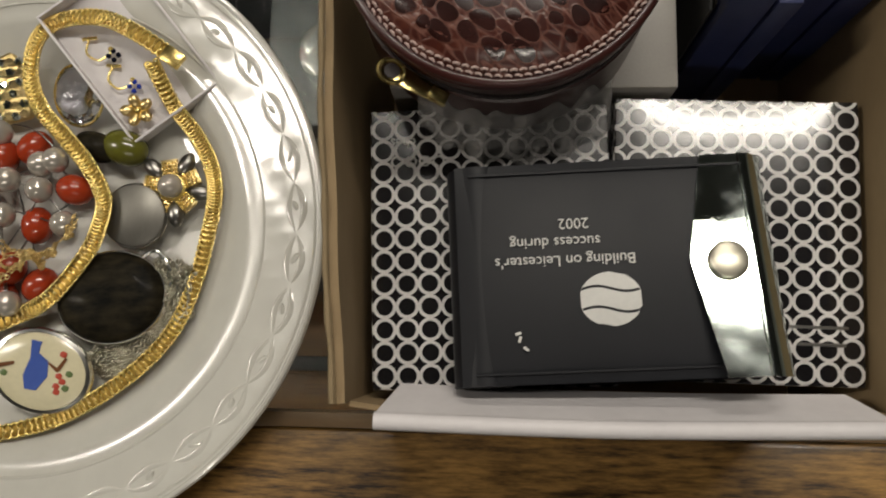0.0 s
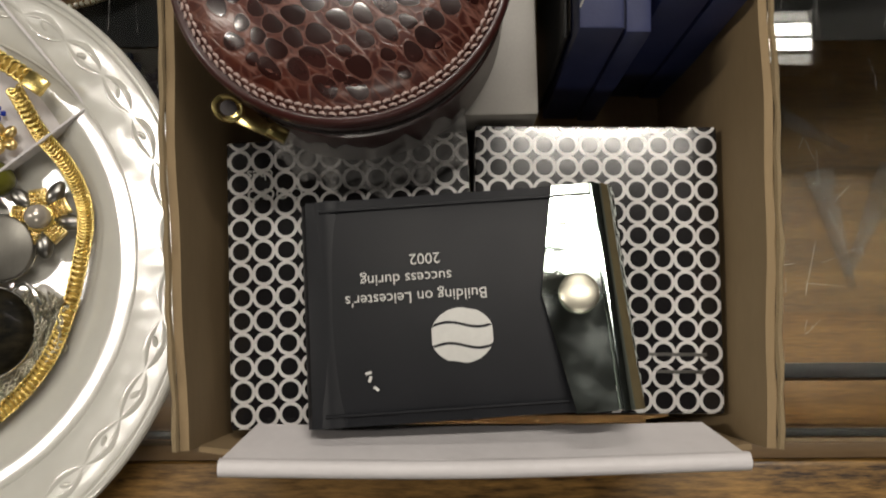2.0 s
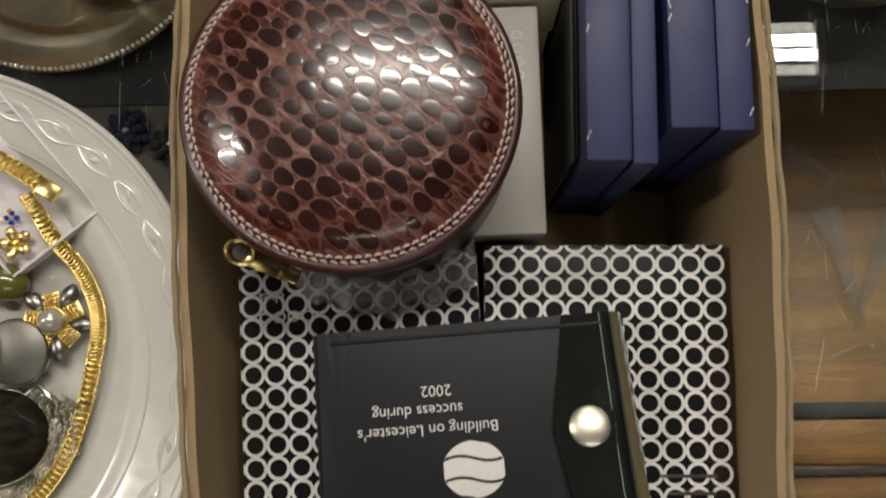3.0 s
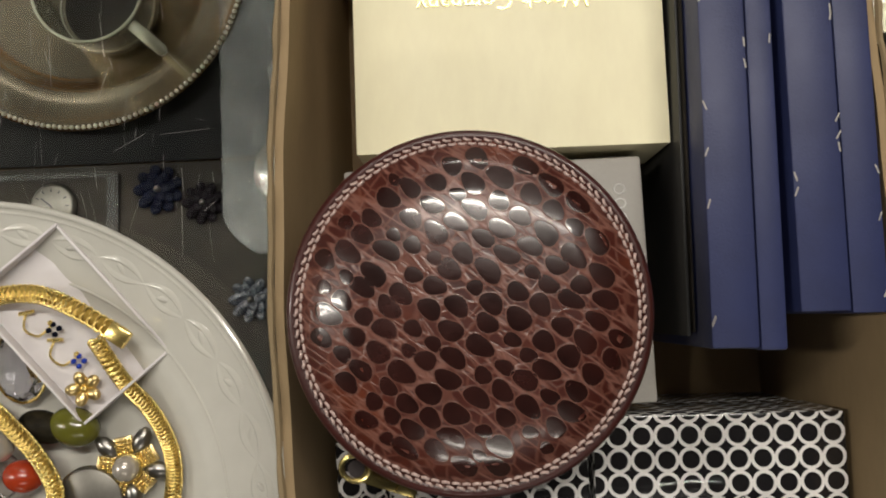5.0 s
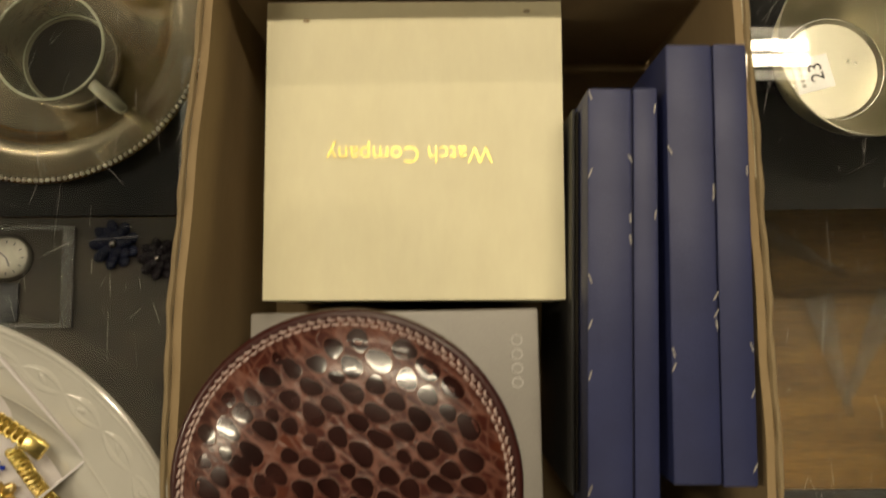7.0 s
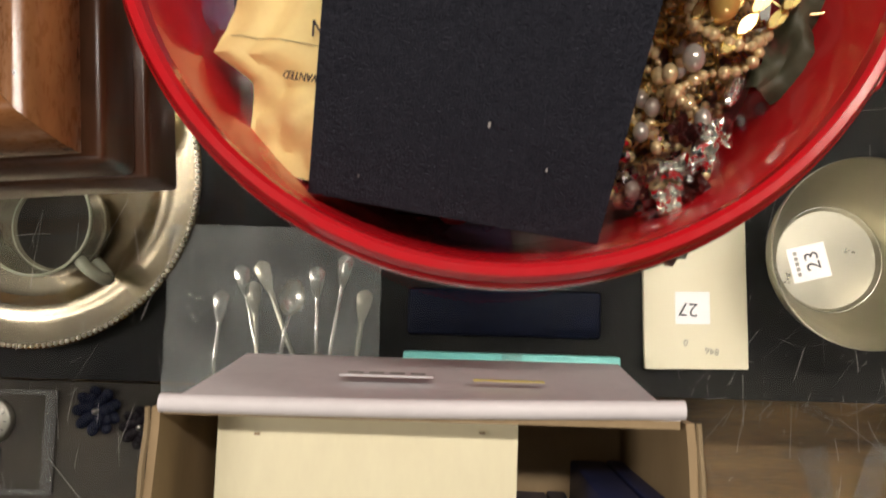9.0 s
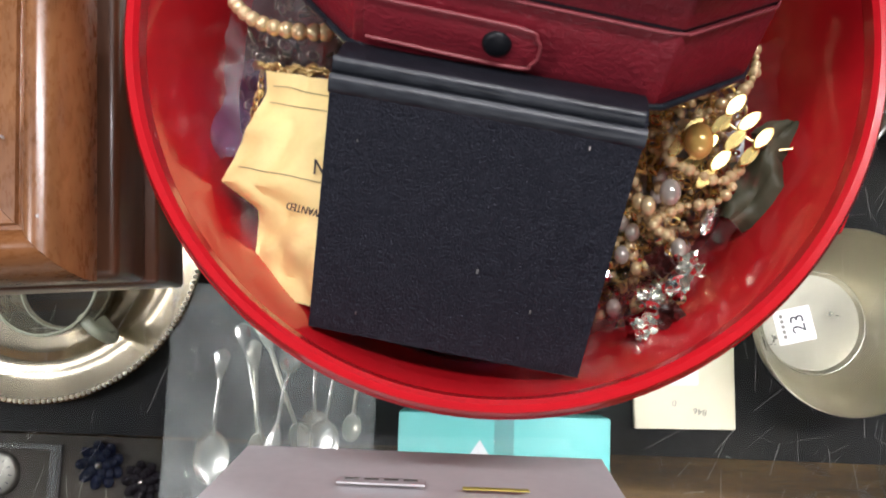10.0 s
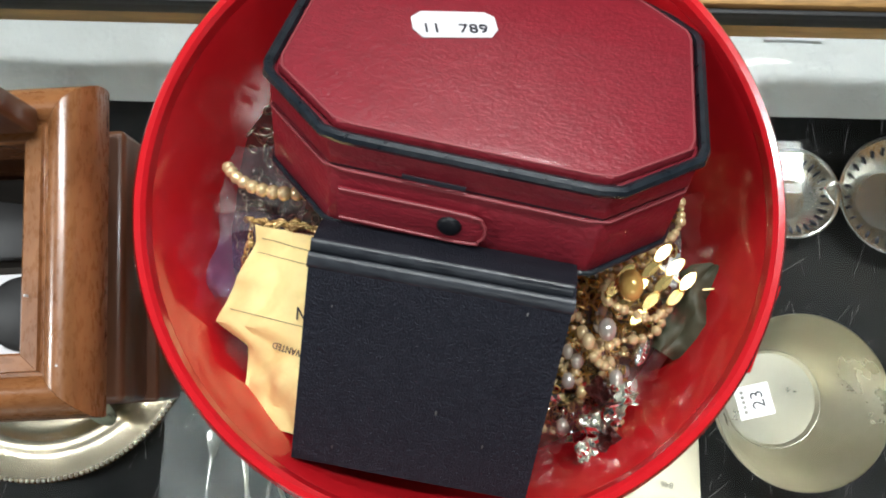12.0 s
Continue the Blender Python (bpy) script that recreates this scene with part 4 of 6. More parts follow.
part("rim", lathe([(0.0215, 0.0), (0.0258, 0.001), (0.0262, 0.003), (0.0250, 0.0048), (0.0230, 0.0052)], 64), M_silver, bd, "silver mount").scale = (1, 0.80, 1)
part("plaque", lathe([(0, 0.0062), (0.014, 0.0060), (0.021, 0.0054), (0.0235, 0.0045)], 56), M_glaze, bd, "cream glazed plaque").scale = (1, 0.80, 1)
for nm, mm, poly in (("motif", M_blueglaze, [(-0.0085, 0.0135), (-0.0035, 0.0140), (-0.0030, 0.0085), (0.0030, 0.0060), (0.0050, -0.0010), (0.0020, -0.0090), (-0.0035, -0.0100), (-0.0065, -0.0040), (-0.0060, 0.0050)]),
                     ("stem", M_brownglaze, [(-0.001, 0.0072), (0.008, 0.0045), (0.010, 0.0105), (0.0112, 0.0100), (0.0098, 0.0035), (0.0085, 0.0025)]),
                     ("stem", M_brownglaze, [(-0.021, -0.003), (-0.013, 0.001), (-0.0125, -0.0005), (-0.020, -0.005)])):
    part(nm, prism(poly, 0.0060, 0.0066), mm, bd, "", False)
for x, y, mm in ((0.010, 0.001, M_redglaze), (0.0125, -0.001, M_redglaze), (0.0105, -0.004, M_redglaze), (0.0085, 0.0115, M_redglaze), (0.0145, 0.0035, M_greenglaze), (0.015, -0.0035, M_greenglaze), (-0.016, -0.006, M_greenglaze), (0.0115, -0.0065, M_redglaze)):
    part("blossom", ball(0.0018, 1, 1.2, 1, 0.35, (x, y, 0.0060)), mm, bd)
br = thing("gilt_flower_brooch", "gilt pierced flower brooch with a pearl centre", "brooch", pose(-0.1640, 0.0360, 0.012, 0, 6, 10))
part("pearl", ball(0.0062, 3, at=(0, 0, 0.006)), M_pearl, br, "round cream pearl")
part("collar", torus(0.0064, 0.0008, 32, 6), M_gold, br).matrix_basis = pose(0, 0, 0.004)
for k in range(5):
    pl = part("arm", block(0.006, 0.0145, -0.0042, 0.0042, 0, 0.0022, 0.0006), M_palegold, br, "pierced gilt arm")
    pl.matrix_basis = pose(0, 0, 0.001, 0, 0, 72 * k + 18)
    gs = template(ball(0.0009, 1))
    link("gilt_grain", scatter("gilt_grain", gs, [pose(0.0072 + 0.0018 * i, -0.0032 + 0.0016 * j, 0.0024) for i in range(4) for j in range(5)]), M_gold, pl, "", None)
    sp = part("leaf_stone", ball(0.0052, 2, 1.35, 0.8, 0.6, (0.0135, 0, 0.0015)), M_steel, br, "dark pointed leaf stone")
    sp.matrix_basis = pose(0, 0, 0, 0, 0, 72 * k + 54)
dp = thing("crystal_pendant", "large pear-shaped clear crystal in a gilt mount", "pendant", pose(-0.2170, 0.0845, 0.011, 0, 0, 18))
part("crystal", lathe([(0, 0.0085), (0.006, 0.0080), (0.0105, 0.0055), (0.0132, 0.002), (0.0105, -0.002), (0, -0.004)], 10), M_crystal, dp, "faceted clear crystal", False).scale = (0.92, 1.25, 1)
part("mount", tube(spline([(0.0125 * math.cos(a), 0.0168 * math.sin(a), 0.001) for a in (2 * math.pi * k / 14 for k in range(14))], 56, True), 0.0008, 6, True), M_gold, dp, "thin gilt mount")
for nm, lab_, mm, x, y, r, s3, cat in (("olive_bead", "polished olive green stone bead", M_olive, -0.1890, 0.0560, 0.0098, (1.25, 0.95, 0.9), "bead"), ("dark_bead", "polished dark brown stone bead with a bright glint", M_darkstone, -0.2045, 0.0565, 0.0085, (1.4, 0.9, 0.9), "bead")):
    solo(nm, ball(r, 3, *s3), mm, lab_, cat, pose(x, y, 0.0145, 0, 0, -20))
coral = [(-0.237, 0.056), (-0.213, 0.034), (-0.232, 0.016), (-0.243, -0.006), (-0.228, -0.014), (-0.252, 0.050), (-0.262, 0.030), (-0.258, 0.002), (-0.247, -0.022)]
cn = thing("carnelian_necklace", "necklace of large polished orange-red carnelian beads", "necklace")
for k, (x, y) in enumerate(coral):
    b = part("bead", ball(0.0092, 3, 1.05, 0.85, 0.9), M_coral, cn)
    b.matrix_basis = pose(x, y, 0.0135 + 0.002 * (k % 2), 0, 0, rng.uniform(0, 180))
part("cord", tube(spline([(x, y, 0.013) for x, y in coral], 60), 0.0006, 5), M_steel, cn)
pn = thing("pearl_necklace", "string of round grey-white pearls heaped on the plate", "necklace")
pearls = [(-0.229, 0.046), (-0.246, 0.038), (-0.229, 0.033), (-0.215, 0.016), (-0.247, 0.020), (-0.240, -0.024), (-0.252, 0.062), (-0.222, 0.048), (-0.259, -0.014), (-0.262, 0.046), (-0.256, 0.013)]
for x, y in pearls:
    part("pearl", ball(0.0066, 3), M_pearl, pn).matrix_basis = pose(x, y, 0.0205)
part("cord", tube(spline([(x, y, 0.0195) for x, y in pearls], 60), 0.0004, 5), M_steel, pn)


def chain(name, label, strands, link_len, wire, mat, n, wig=0.006):
    t = thing(name, label, "chain")
    tp = template(torus(link_len * 0.34, wire, 8, 5, 1.5))
    mats = []
    for pts in strands:
        q = [p + Vector((noise.noise(p * 160) * wig, noise.noise(p * 170 + Vector((7, 0, 0))) * wig, noise.noise(p * 150 + Vector((0, 9, 0))) * wig * 0.6)) for p in spline(pts, n)]
        mats += along(q, 35, 90)
    link("linked_strand", scatter("linked_strand", tp, mats), mat, t, "fine linked metal")
    return t


strands = []
for k in range(16):
    o = 0.0014 * k
    strands.append([(-0.150 - o, -0.005 + 0.3 * o, 0.008 + 0.003 * (k % 3)), (-0.152 - o, -0.022, 0.009 + 0.002 * (k % 2)), (-0.160 - o, -0.037 + o * 0.3, 0.010), (-0.176 - o * 0.8, -0.050 + o * 0.5, 0.010), (-0.190 - o, -0.060 + o * 0.4, 0.010)])
chain("steel_chain", "heap of fine dark steel chain on the plate", strands, 0.0029, 0.00048, M_tarnish, 40, 0.004)
strands = [[(-0.262, 0.018 - 0.004 * k, 0.024), (-0.240, 0.004 - 0.003 * k, 0.026), (-0.222, 0.002 - 0.002 * k, 0.027), (-0.207, 0.010 + 0.002 * k, 0.026)] for k in range(4)]
strands += [[(-0.262, -0.020 - 0.003 * k, 0.022), (-0.236, -0.006 - 0.002 * k, 0.025), (-0.216, 0.002 - 0.001 * k, 0.026)] for k in range(3)]
chain("gilt_chain", "tangle of fine gilt and silver chain on the beads", strands, 0.0022, 0.00035, M_palegold, 40)
cbr = thing("crystal_brooch", "pale sparkling stone-set brooch on the plate", "brooch", pose(-0.2530, 0.0880, 0.011, 5, 0, 10))
part("setting", prism([(-0.012, -0.02), (0.010, -0.018), (0.013, 0.004), (0.004, 0.018), (-0.010, 0.014)], 0, 0.006, 0.002, 2), M_palegold, cbr, "gilt setting", False)
for k in range(30):
    x, y = -0.009 + 0.0042 * (k % 5), -0.016 + 0.0055 * (k // 5)
    part("stone", ball(0.0026, 1, 1, 1, 0.8), M_chrome if k % 2 else M_crystal, cbr, "", False).matrix_basis = pose(x + rng.uniform(-0.0006, 0.0006), y + rng.uniform(-0.0006, 0.0006), 0.0068, rng.uniform(-30, 30), rng.uniform(-30, 30), rng.uniform(0, 90))

# ---- red bucket of jewellery ----
bk = thing("red_bucket", "round red plastic tub with a rolled rim", "tub", pose(0.0712, 0.4895, 0.0005) @ Matrix.Diagonal((1, 1, 1.09, 1)))
part("wall", lathe([(0, 0), (0.124, 0), (0.127, 0.003), (0.1455, 0.116), (0.1462, 0.122), (0.1425, 0.1225), (0.1400, 0.116), (0.1225, 0.006), (0.119, 0.0035), (0, 0.003)], 144), M_redplastic, bk, "red plastic wall")
part("rim", lathe([(0.1425, 0.1228), (0.1432, 0.1285), (0.1450, 0.1302), (0.1478, 0.1302), (0.1495, 0.1280), (0.1500, 0.1220), (0.1512, 0.1180), (0.1522, 0.1150), (0.1522, 0.1085), (0.1505, 0.1085), (0.1470, 0.1190)], 160), M_redplastic, bk, "rolled red rim with a stepped skirt")
part("rim_groove", lathe([(0.1500, 0.1238), (0.1513, 0.1225), (0.1500, 0.1212)], 144), M_redplastic, bk)
for a in (-21, 159):
    lug = part("handle_lug", block(0.1505, 0.1535, -0.022, 0.022, 0.1045, 0.1180, 0.0015), M_redplastic, bk, "red lug on the rim")
    lug.matrix_basis = pose(0, 0, 0, 0, 0, a)
BX, BY = 0.070, 0.489


def heap_z(x, y):
    d = math.hypot(x - BX, y - BY) / 0.128
    return 0.075 + 0.012 * max(0.0, min(1.0, (y - 0.50) * 25)) - 0.022 * d * d + 0.006 * noise.noise(Vector((x * 40, y * 40, 3.1)))


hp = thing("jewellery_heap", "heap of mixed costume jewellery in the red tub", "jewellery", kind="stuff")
# plain dark sheet stands in for the shade deep between the pieces
part("gap_shade_layer", sheet(lambda u, v: Vector((BX + 0.131 * u * math.cos(2 * math.pi * v), BY + 0.131 * u * math.sin(2 * math.pi * v), heap_z(BX + 0.131 * u * math.cos(2 * math.pi * v), BY + 0.131 * u * math.sin(2 * math.pi * v)) - 0.006)), 20, 60), M_steel, hp, "dark sheet standing in for the shaded gaps of the heap")


def heap_spots(n, x0, x1, y0, y1, lift, smin, smax):
    out = []
    while len(out) < n:
        x, y = rng.uniform(x0, x1), rng.uniform(y0, y1)
        if math.hypot(x - BX, y - BY) > 0.122:
            continue
        s = rng.uniform(smin, smax)
        out.append(pose(x, y, heap_z(x, y) + rng.uniform(-0.002, lift), rng.uniform(0, 360), rng.uniform(0, 360), rng.uniform(0, 360)) @ Matrix.Scale(s, 4))
    return out


tor = template(torus(1.0, 0.26, 10, 5, 1.35))
gem = template(ball(1.0, 1))
for nm, tp, mt_, spots in (("link_tangle", tor, M_palegold, heap_spots(420, 0.10, 0.20, 0.37, 0.56, 0.010, 0.0016, 0.0032)),
                           ("link_tangle", tor, M_gold, heap_spots(420, 0.11, 0.20, 0.40, 0.54, 0.020, 0.0014, 0.0026)),
                           ("bead_tangle", gem, M_goldpearl, heap_spots(420, 0.118, 0.188, 0.38, 0.51, 0.012, 0.0016, 0.0034)),
                           ("bead_tangle", gem, M_steel, heap_spots(160, -0.05, 0.20, 0.36, 0.56, 0.004, 0.0012, 0.0030)),
                           ("link_tangle", tor, M_tarnish, heap_spots(320, -0.055, 0.03, 0.44, 0.56, 0.012, 0.0016, 0.0030)),
                           ("link_tangle", tor, M_silver, heap_spots(260, 0.02, 0.16, 0.355, 0.42, 0.006, 0.0014, 0.0030))):
    tagged(link(nm, scatter(nm, tp, spots), mt_, hp), "mixed small links and beads", kind="stuff")

# crystal cluster earring
cr = thing("crystal_cluster", "cluster of clear faceted crystals set in silver", "brooch")
for k in range(40):
    x, y = 0.142 + rng.gauss(0, 0.009), 0.388 + rng.gauss(0, 0.014)
    s = rng.uniform(0.0028, 0.0060)
    c = part("crystal", ball(s, 1, 1, 0.8, 0.6), M_chrome if k % 3 else M_crystal, cr, "", False)
    c.matrix_basis = pose(x, y, heap_z(x, y) + 0.012, rng.uniform(-40, 40), rng.uniform(-40, 40), rng.uniform(0, 180))
ds = thing("pearl_drop_necklace", "necklace of small gilt-pink pearls with long drop pearls", "necklace")
line = spline([(0.178, 0.512, 0.098), (0.186, 0.500, 0.094), (0.184, 0.486, 0.094), (0.172, 0.476, 0.096), (0.150, 0.462, 0.098), (0.146, 0.450, 0.099), (0.156, 0.444, 0.099), (0.170, 0.440, 0.097), (0.178, 0.446, 0.096), (0.170, 0.432, 0.095), (0.152, 0.428, 0.096), (0.141, 0.420, 0.096), (0.150, 0.414, 0.094), (0.156, 0.402, 0.090), (0.154, 0.386, 0.086), (0.140, 0.374, 0.082)], 64)
sb = bpy.data.meshes.new("small_pearl")
_b = ball(0.0023, 2)
_b.to_mesh(sb)
_b.free()
sb.polygons.foreach_set("use_smooth", [True] * len(sb.polygons))
for k, p in enumerate(line):
    link("small_pearl", sb, M_goldpearl, ds, "", Matrix.Translation(p) @ Matrix.Scale(1.0 + 0.35 * math.sin(k * 2.1), 4))
for x, y, z, s, mm in ((0.158, 0.456, 0.104, 0.0078, M_amber), (0.147, 0.434, 0.100, 0.0058, M_pearl), (0.152, 0.410, 0.096, 0.0045, M_pearl), (0.149, 0.383, 0.090, 0.0052, M_pearl), (0.138, 0.428, 0.098, 0.0042, M_goldpearl)):
    part("drop_pearl", ball(s, 3, 0.8, 1.05, 0.8, (x, y, z)), mm, ds, "large golden drop pearl")
for k in range(34):
    x, y = rng.uniform(0.128, 0.162), rng.uniform(0.384, 0.448)
    part("loose_pearl", ball(rng.uniform(0.0024, 0.0042), 2, 0.9, 1.15, 0.9, (x, y, heap_z(x, y) + rng.uniform(0.012, 0.018))), M_goldpearl if k % 3 else M_pearl, ds, "cream pearl")
bl_ = thing("gilt_link_bracelet", "bracelet of pointed oval gilt links", "bracelet")
for k in range(12):
    r, q = divmod(k, 3)
    lk = part("link", prism([(-0.0068, 0.0), (-0.0048, 0.0021), (-0.0015, 0.0026), (0.0015, 0.0026), (0.0048, 0.0021), (0.0068, 0.0), (0.0048, -0.0021), (0.0015, -0.0026), (-0.0015, -0.0026), (-0.0048, -0.0021)], -0.0008, 0.0010, 0.0007), M_gold, bl_, "polished pointed link", False)
    lk.matrix_basis = pose(0.1740 + 0.0064 * q - 0.0090 * r + 0.003 * (r % 2), 0.4725 - 0.0068 * q - 0.0050 * r - 0.003 * (r % 2), 0.1030 - 0.0012 * q - 0.0008 * r, rng.uniform(-14, 14), rng.uniform(-10, 10), 42 + rng.uniform(-8, 8))
lc = thing("leaf_charm", "silver leaf-shaped charm set with tiny stones", "charm", pose(0.1665, 0.4245, 0.090, 8, 20, 65))
part("leaf", ball(0.0085, 2, 1.1, 0.45, 0.18), M_silver, lc)
link("grain", scatter("grain", gem, [pose(-0.006 + 0.0024 * i, -0.0018 + 0.0018 * j, 0.0015) @ Matrix.Scale(0.0007, 4) for i in range(6) for j in range(3)]), M_silver, lc)
solo("dried_leaf", slab(lambda u, v: Vector(((u - 0.5) * 0.027 * (0.15 + 0.85 * math.sin(math.pi * (0.10 + 0.86 * v)) ** 0.8) * (1 + 0.22 * math.sin(v * 17) + 0.12 * math.sin(v * 41 + 2)) + 0.0030 * math.sin(v * 6), 0.060 * (v - 0.5), 0.005 * math.cos((u - 0.5) * 4) + 0.004 * math.sin(v * 9 + u * 5) - 0.0016 * max(0.0, 1 - abs(u - 0.5) * 9))), 16, 24, 0.0006), M_greencloth, "curled grey-green dried leaf in the tub", "leaf", pose(0.1905, 0.4460, 0.0900, 6, -14, -32) @ Matrix.Scale(0.88, 4))
solo("leaf_stalk", tube(spline([(0.175, 0.468, 0.090), (0.190, 0.457, 0.092), (0.205, 0.457, 0.094), (0.214, 0.463, 0.096)], 20), 0.0006, 6), M_palegold, "thin pale wire lying over the dried leaf", "wire")
solo("small_red_packet", block(-0.018, 0.018, -0.013, 0.013, 0, 0.006, 0.002), M_film_violet, "crumpled clear packet with small parts in the tub", "packet", pose(0.060, 0.362, 0.062, 6, -8, 10))
wh = thing("wristwatch", "old wristwatch lying at the bottom of the tub", "watch", pose(0.052, 0.3725, 0.070, -25, 0, -6))
part("strap", block(-0.026, 0.026, -0.005, 0.005, 0, 0.003, 0.001), M_blackleather, wh, "dark leather strap")
part("dial", lathe([(0, 0.006), (0.007, 0.006), (0.008, 0.003)], 28), M_silver, wh, "round metal dial")

for k, (x, y, mm) in enumerate(((0.143, 0.404, M_redleather), (0.150, 0.394, M_silver), (0.139, 0.388, M_silver), (0.147, 0.380, M_redleather), (0.155, 0.402, M_silver), (0.137, 0.376, M_silver))):
    fo = solo("foil_scrap", slab(lambda u, v: Vector(((u - 0.5) * 0.010 + 0.003 * noise.noise(Vector((v * 4, k, 1))), (v - 0.5) * 0.012, 0.007 * noise.noise(Vector((u * 3, v * 3, k * 2.3))))), 8, 8, 0.0003), mm, "crumpled shiny scrap of foil among the jewellery" if mm is M_silver else "crumpled glossy red scrap of wrapping among the jewellery", "foil", pose(x, y, 0.101, rng.uniform(-20, 20), rng.uniform(-20, 20), rng.uniform(0, 180)), group="foil scraps in the tub", smooth=False)

cf = thing("crumpled_film", "crumpled clear film along the inside of the tub", "wrapper")
for k, (a0, a1, z0, z1) in enumerate(((-78, -52, 0.058, 0.092), (-58, -30, 0.070, 0.100), (-24, 8, 0.062, 0.096))):
    part("film_fold", slab(lambda u, v: Vector((BX + (0.112 + 0.014 * v + 0.004 * noise.noise(Vector((u * 9, v * 5, k)))) * math.cos(radians(a0 + (a1 - a0) * u)), BY + (0.112 + 0.014 * v + 0.004 * noise.noise(Vector((u * 9, v * 5, k)))) * math.sin(radians(a0 + (a1 - a0) * u)), z0 + (z1 - z0) * v + 0.005 * noise.noise(Vector((u * 8, v * 8, k + 3))))), 26, 12, 0.0002), M_crackle, cf, "glinting fold of clear film", False)

# plastic bag and pearls on the side of the tub
solo("plastic_bag", slab(lambda u, v: Vector((-0.050 + 0.040 * u + 0.006 * v, 0.474 + 0.050 * v + 0.010 * u, 0.096 + 0.012 * math.sin(u * 5 + v * 3) + 0.005 * noise.noise(Vector((u * 6, v * 6, 1))))), 26, 26, 0.0003), M_film_grey, "crumpled clear bag with violet print in the tub", "plastic bag")
solo("plastic_bag", slab(lambda u, v: Vector((-0.058 + 0.036 * u, 0.446 + 0.045 * v, 0.078 + 0.010 * math.sin(u * 4 + v * 6) + 0.004 * noise.noise(Vector((u * 7, v * 5, 4))))), 22, 22, 0.0003), M_film_violet, "crumpled violet printed bag in the tub", "plastic bag")
ps = thing("pearl_bracelet", "short string of pinkish pearls in the tub", "bracelet")
for k, p in enumerate(spline([(-0.044, 0.509, 0.110), (-0.038, 0.503, 0.112), (-0.028, 0.498, 0.113), (-0.016, 0.496, 0.113), (-0.004, 0.497, 0.110)], 10)):
    part("pearl", ball(0.0032 + 0.0001 * k, 3, at=p), M_goldpearl, ps)
strands = [[(-0.034 + 0.006 * k, 0.486 - 0.002 * k, 0.100), (-0.022 + 0.004 * k, 0.482, 0.105), (-0.005 + 0.003 * k, 0.484 - 0.003 * k, 0.106)] for k in range(4)] + [[(-0.030, 0.482, 0.102), (-0.034, 0.470, 0.098), (-0.036, 0.456, 0.092), (-0.040, 0.447, 0.084)]]
chain("trace_chain", "open gilt trace chain lying over the bag", strands, 0.0040, 0.0005, M_palegold, 22)

# manila envelope
EV = [(-0.0300, 0.4815, 0.098), (0.0180, 0.4712, 0.120), (0.0110, 0.3760, 0.112), (-0.0330, 0.3850, 0.086)]


def env_fn(u, v):
    a = Vector(EV[0]).lerp(Vector(EV[1]), u)
    b = Vector(EV[3]).lerp(Vector(EV[2]), u)
    p = a.lerp(b, v)
    w = v - 0.50
    p.x -= 0.017 * (1 - u) * max(0.0, 1 + w / 0.42 if w < 0 else 1 - w / 0.12)
    p.z += 0.0035 * noise.noise(Vector((u * 2.5, v * 6, 2.2))) + 0.0050 * abs(noise.noise(Vector((u * 3.5 + v * 2, v * 7, 5.2)))) + 0.0060 * abs((v * 3.7 + 0.5 * u) % 1.0 - 0.5) + 0.0040 * abs((v * 2.3 - 1.1 * u) % 1.0 - 0.5)
    return p


env = part("manila_envelope", slab(env_fn, 24, 48, 0.0005), M_manila, None)
tagged(env, "crumpled yellow manila envelope with printed lines", "envelope")


def on_env(name, txt, size, u, v, rot):
    p, px, pv = env_fn(u, v), env_fn(u + 0.16, v), env_fn(u, v + 0.05)
    e1 = (px - p).normalized()
    n = e1.cross((p - pv).normalized()).normalized()
    n = n if n.z > 0 else -n
    m = Matrix((e1, n.cross(e1), n)).transposed().to_4x4()
    m.translation = p + n * 0.0034
    return lettering(name, txt, size, M_darkprint, env, m @ pose(0, 0, 0, 0, 0, rot))


on_env("printed_word", "WANTED", 0.0046, 0.58, 0.585, 176)
on_env("printed_word", "ON", 0.0090, 0.79, 0.385, 176)
for v in (0.06, 0.13, 0.43):
    part("ruled_line", tube([env_fn(0.08 + 0.84 * k / 20, v + 0.03 * k / 20) + Vector((-0.0004, 0, 0.0010)) for k in range(21)], 0.00014, 4), M_darkprint, env)

# black case on the heap
bc = thing("black_presentation_case", "black grained leathercloth case with a ridged spine", "case", pose(0.0582, 0.4062, 0.1510, 0, 0, -8.8) @ pose(0, 0, 0, 28, 0, 0) @ pose(0, 0.0055, -0.0236) @ Matrix.Diagonal((0.938, 1.03, 0.62, 1)))
part("body", block(-0.0575, 0.0575, -0.0525, 0.0480, 0, 0.016, 0.0015), M_blackgrain, bc)
part("lid", slab(lambda u, v: Vector(((-0.0590 + 0.1180 * u) * (1 - 0.03 * (1 - v)), -0.0540 + 0.0960 * v, 0.0365 + 0.0006 * math.sin(math.pi * u))), 10, 10, 0.002), M_blackgrain, bc, "flat grained lid")
part("lid_side", block(-0.0572, 0.0572, -0.0540, -0.0522, 0.0165, 0.0352, 0.0006), M_blackgrain, bc)
for sx in (-1, 1):
    part("lid_side", block(sx * 0.0565 - 0.001, sx * 0.0565 + 0.001, -0.0520, 0.0420, 0.0165, 0.0345, 0.0005), M_blackgrain, bc)
# ridge colour carries painted lamp glints along with the worn patches
part("ridge", tube([Vector((-0.0595 + 0.119 * k / 12, 0.0398, 0.0348)) for k in range(13)], 0.0036, 12), M_glintridge, bc, "rounded ridge")
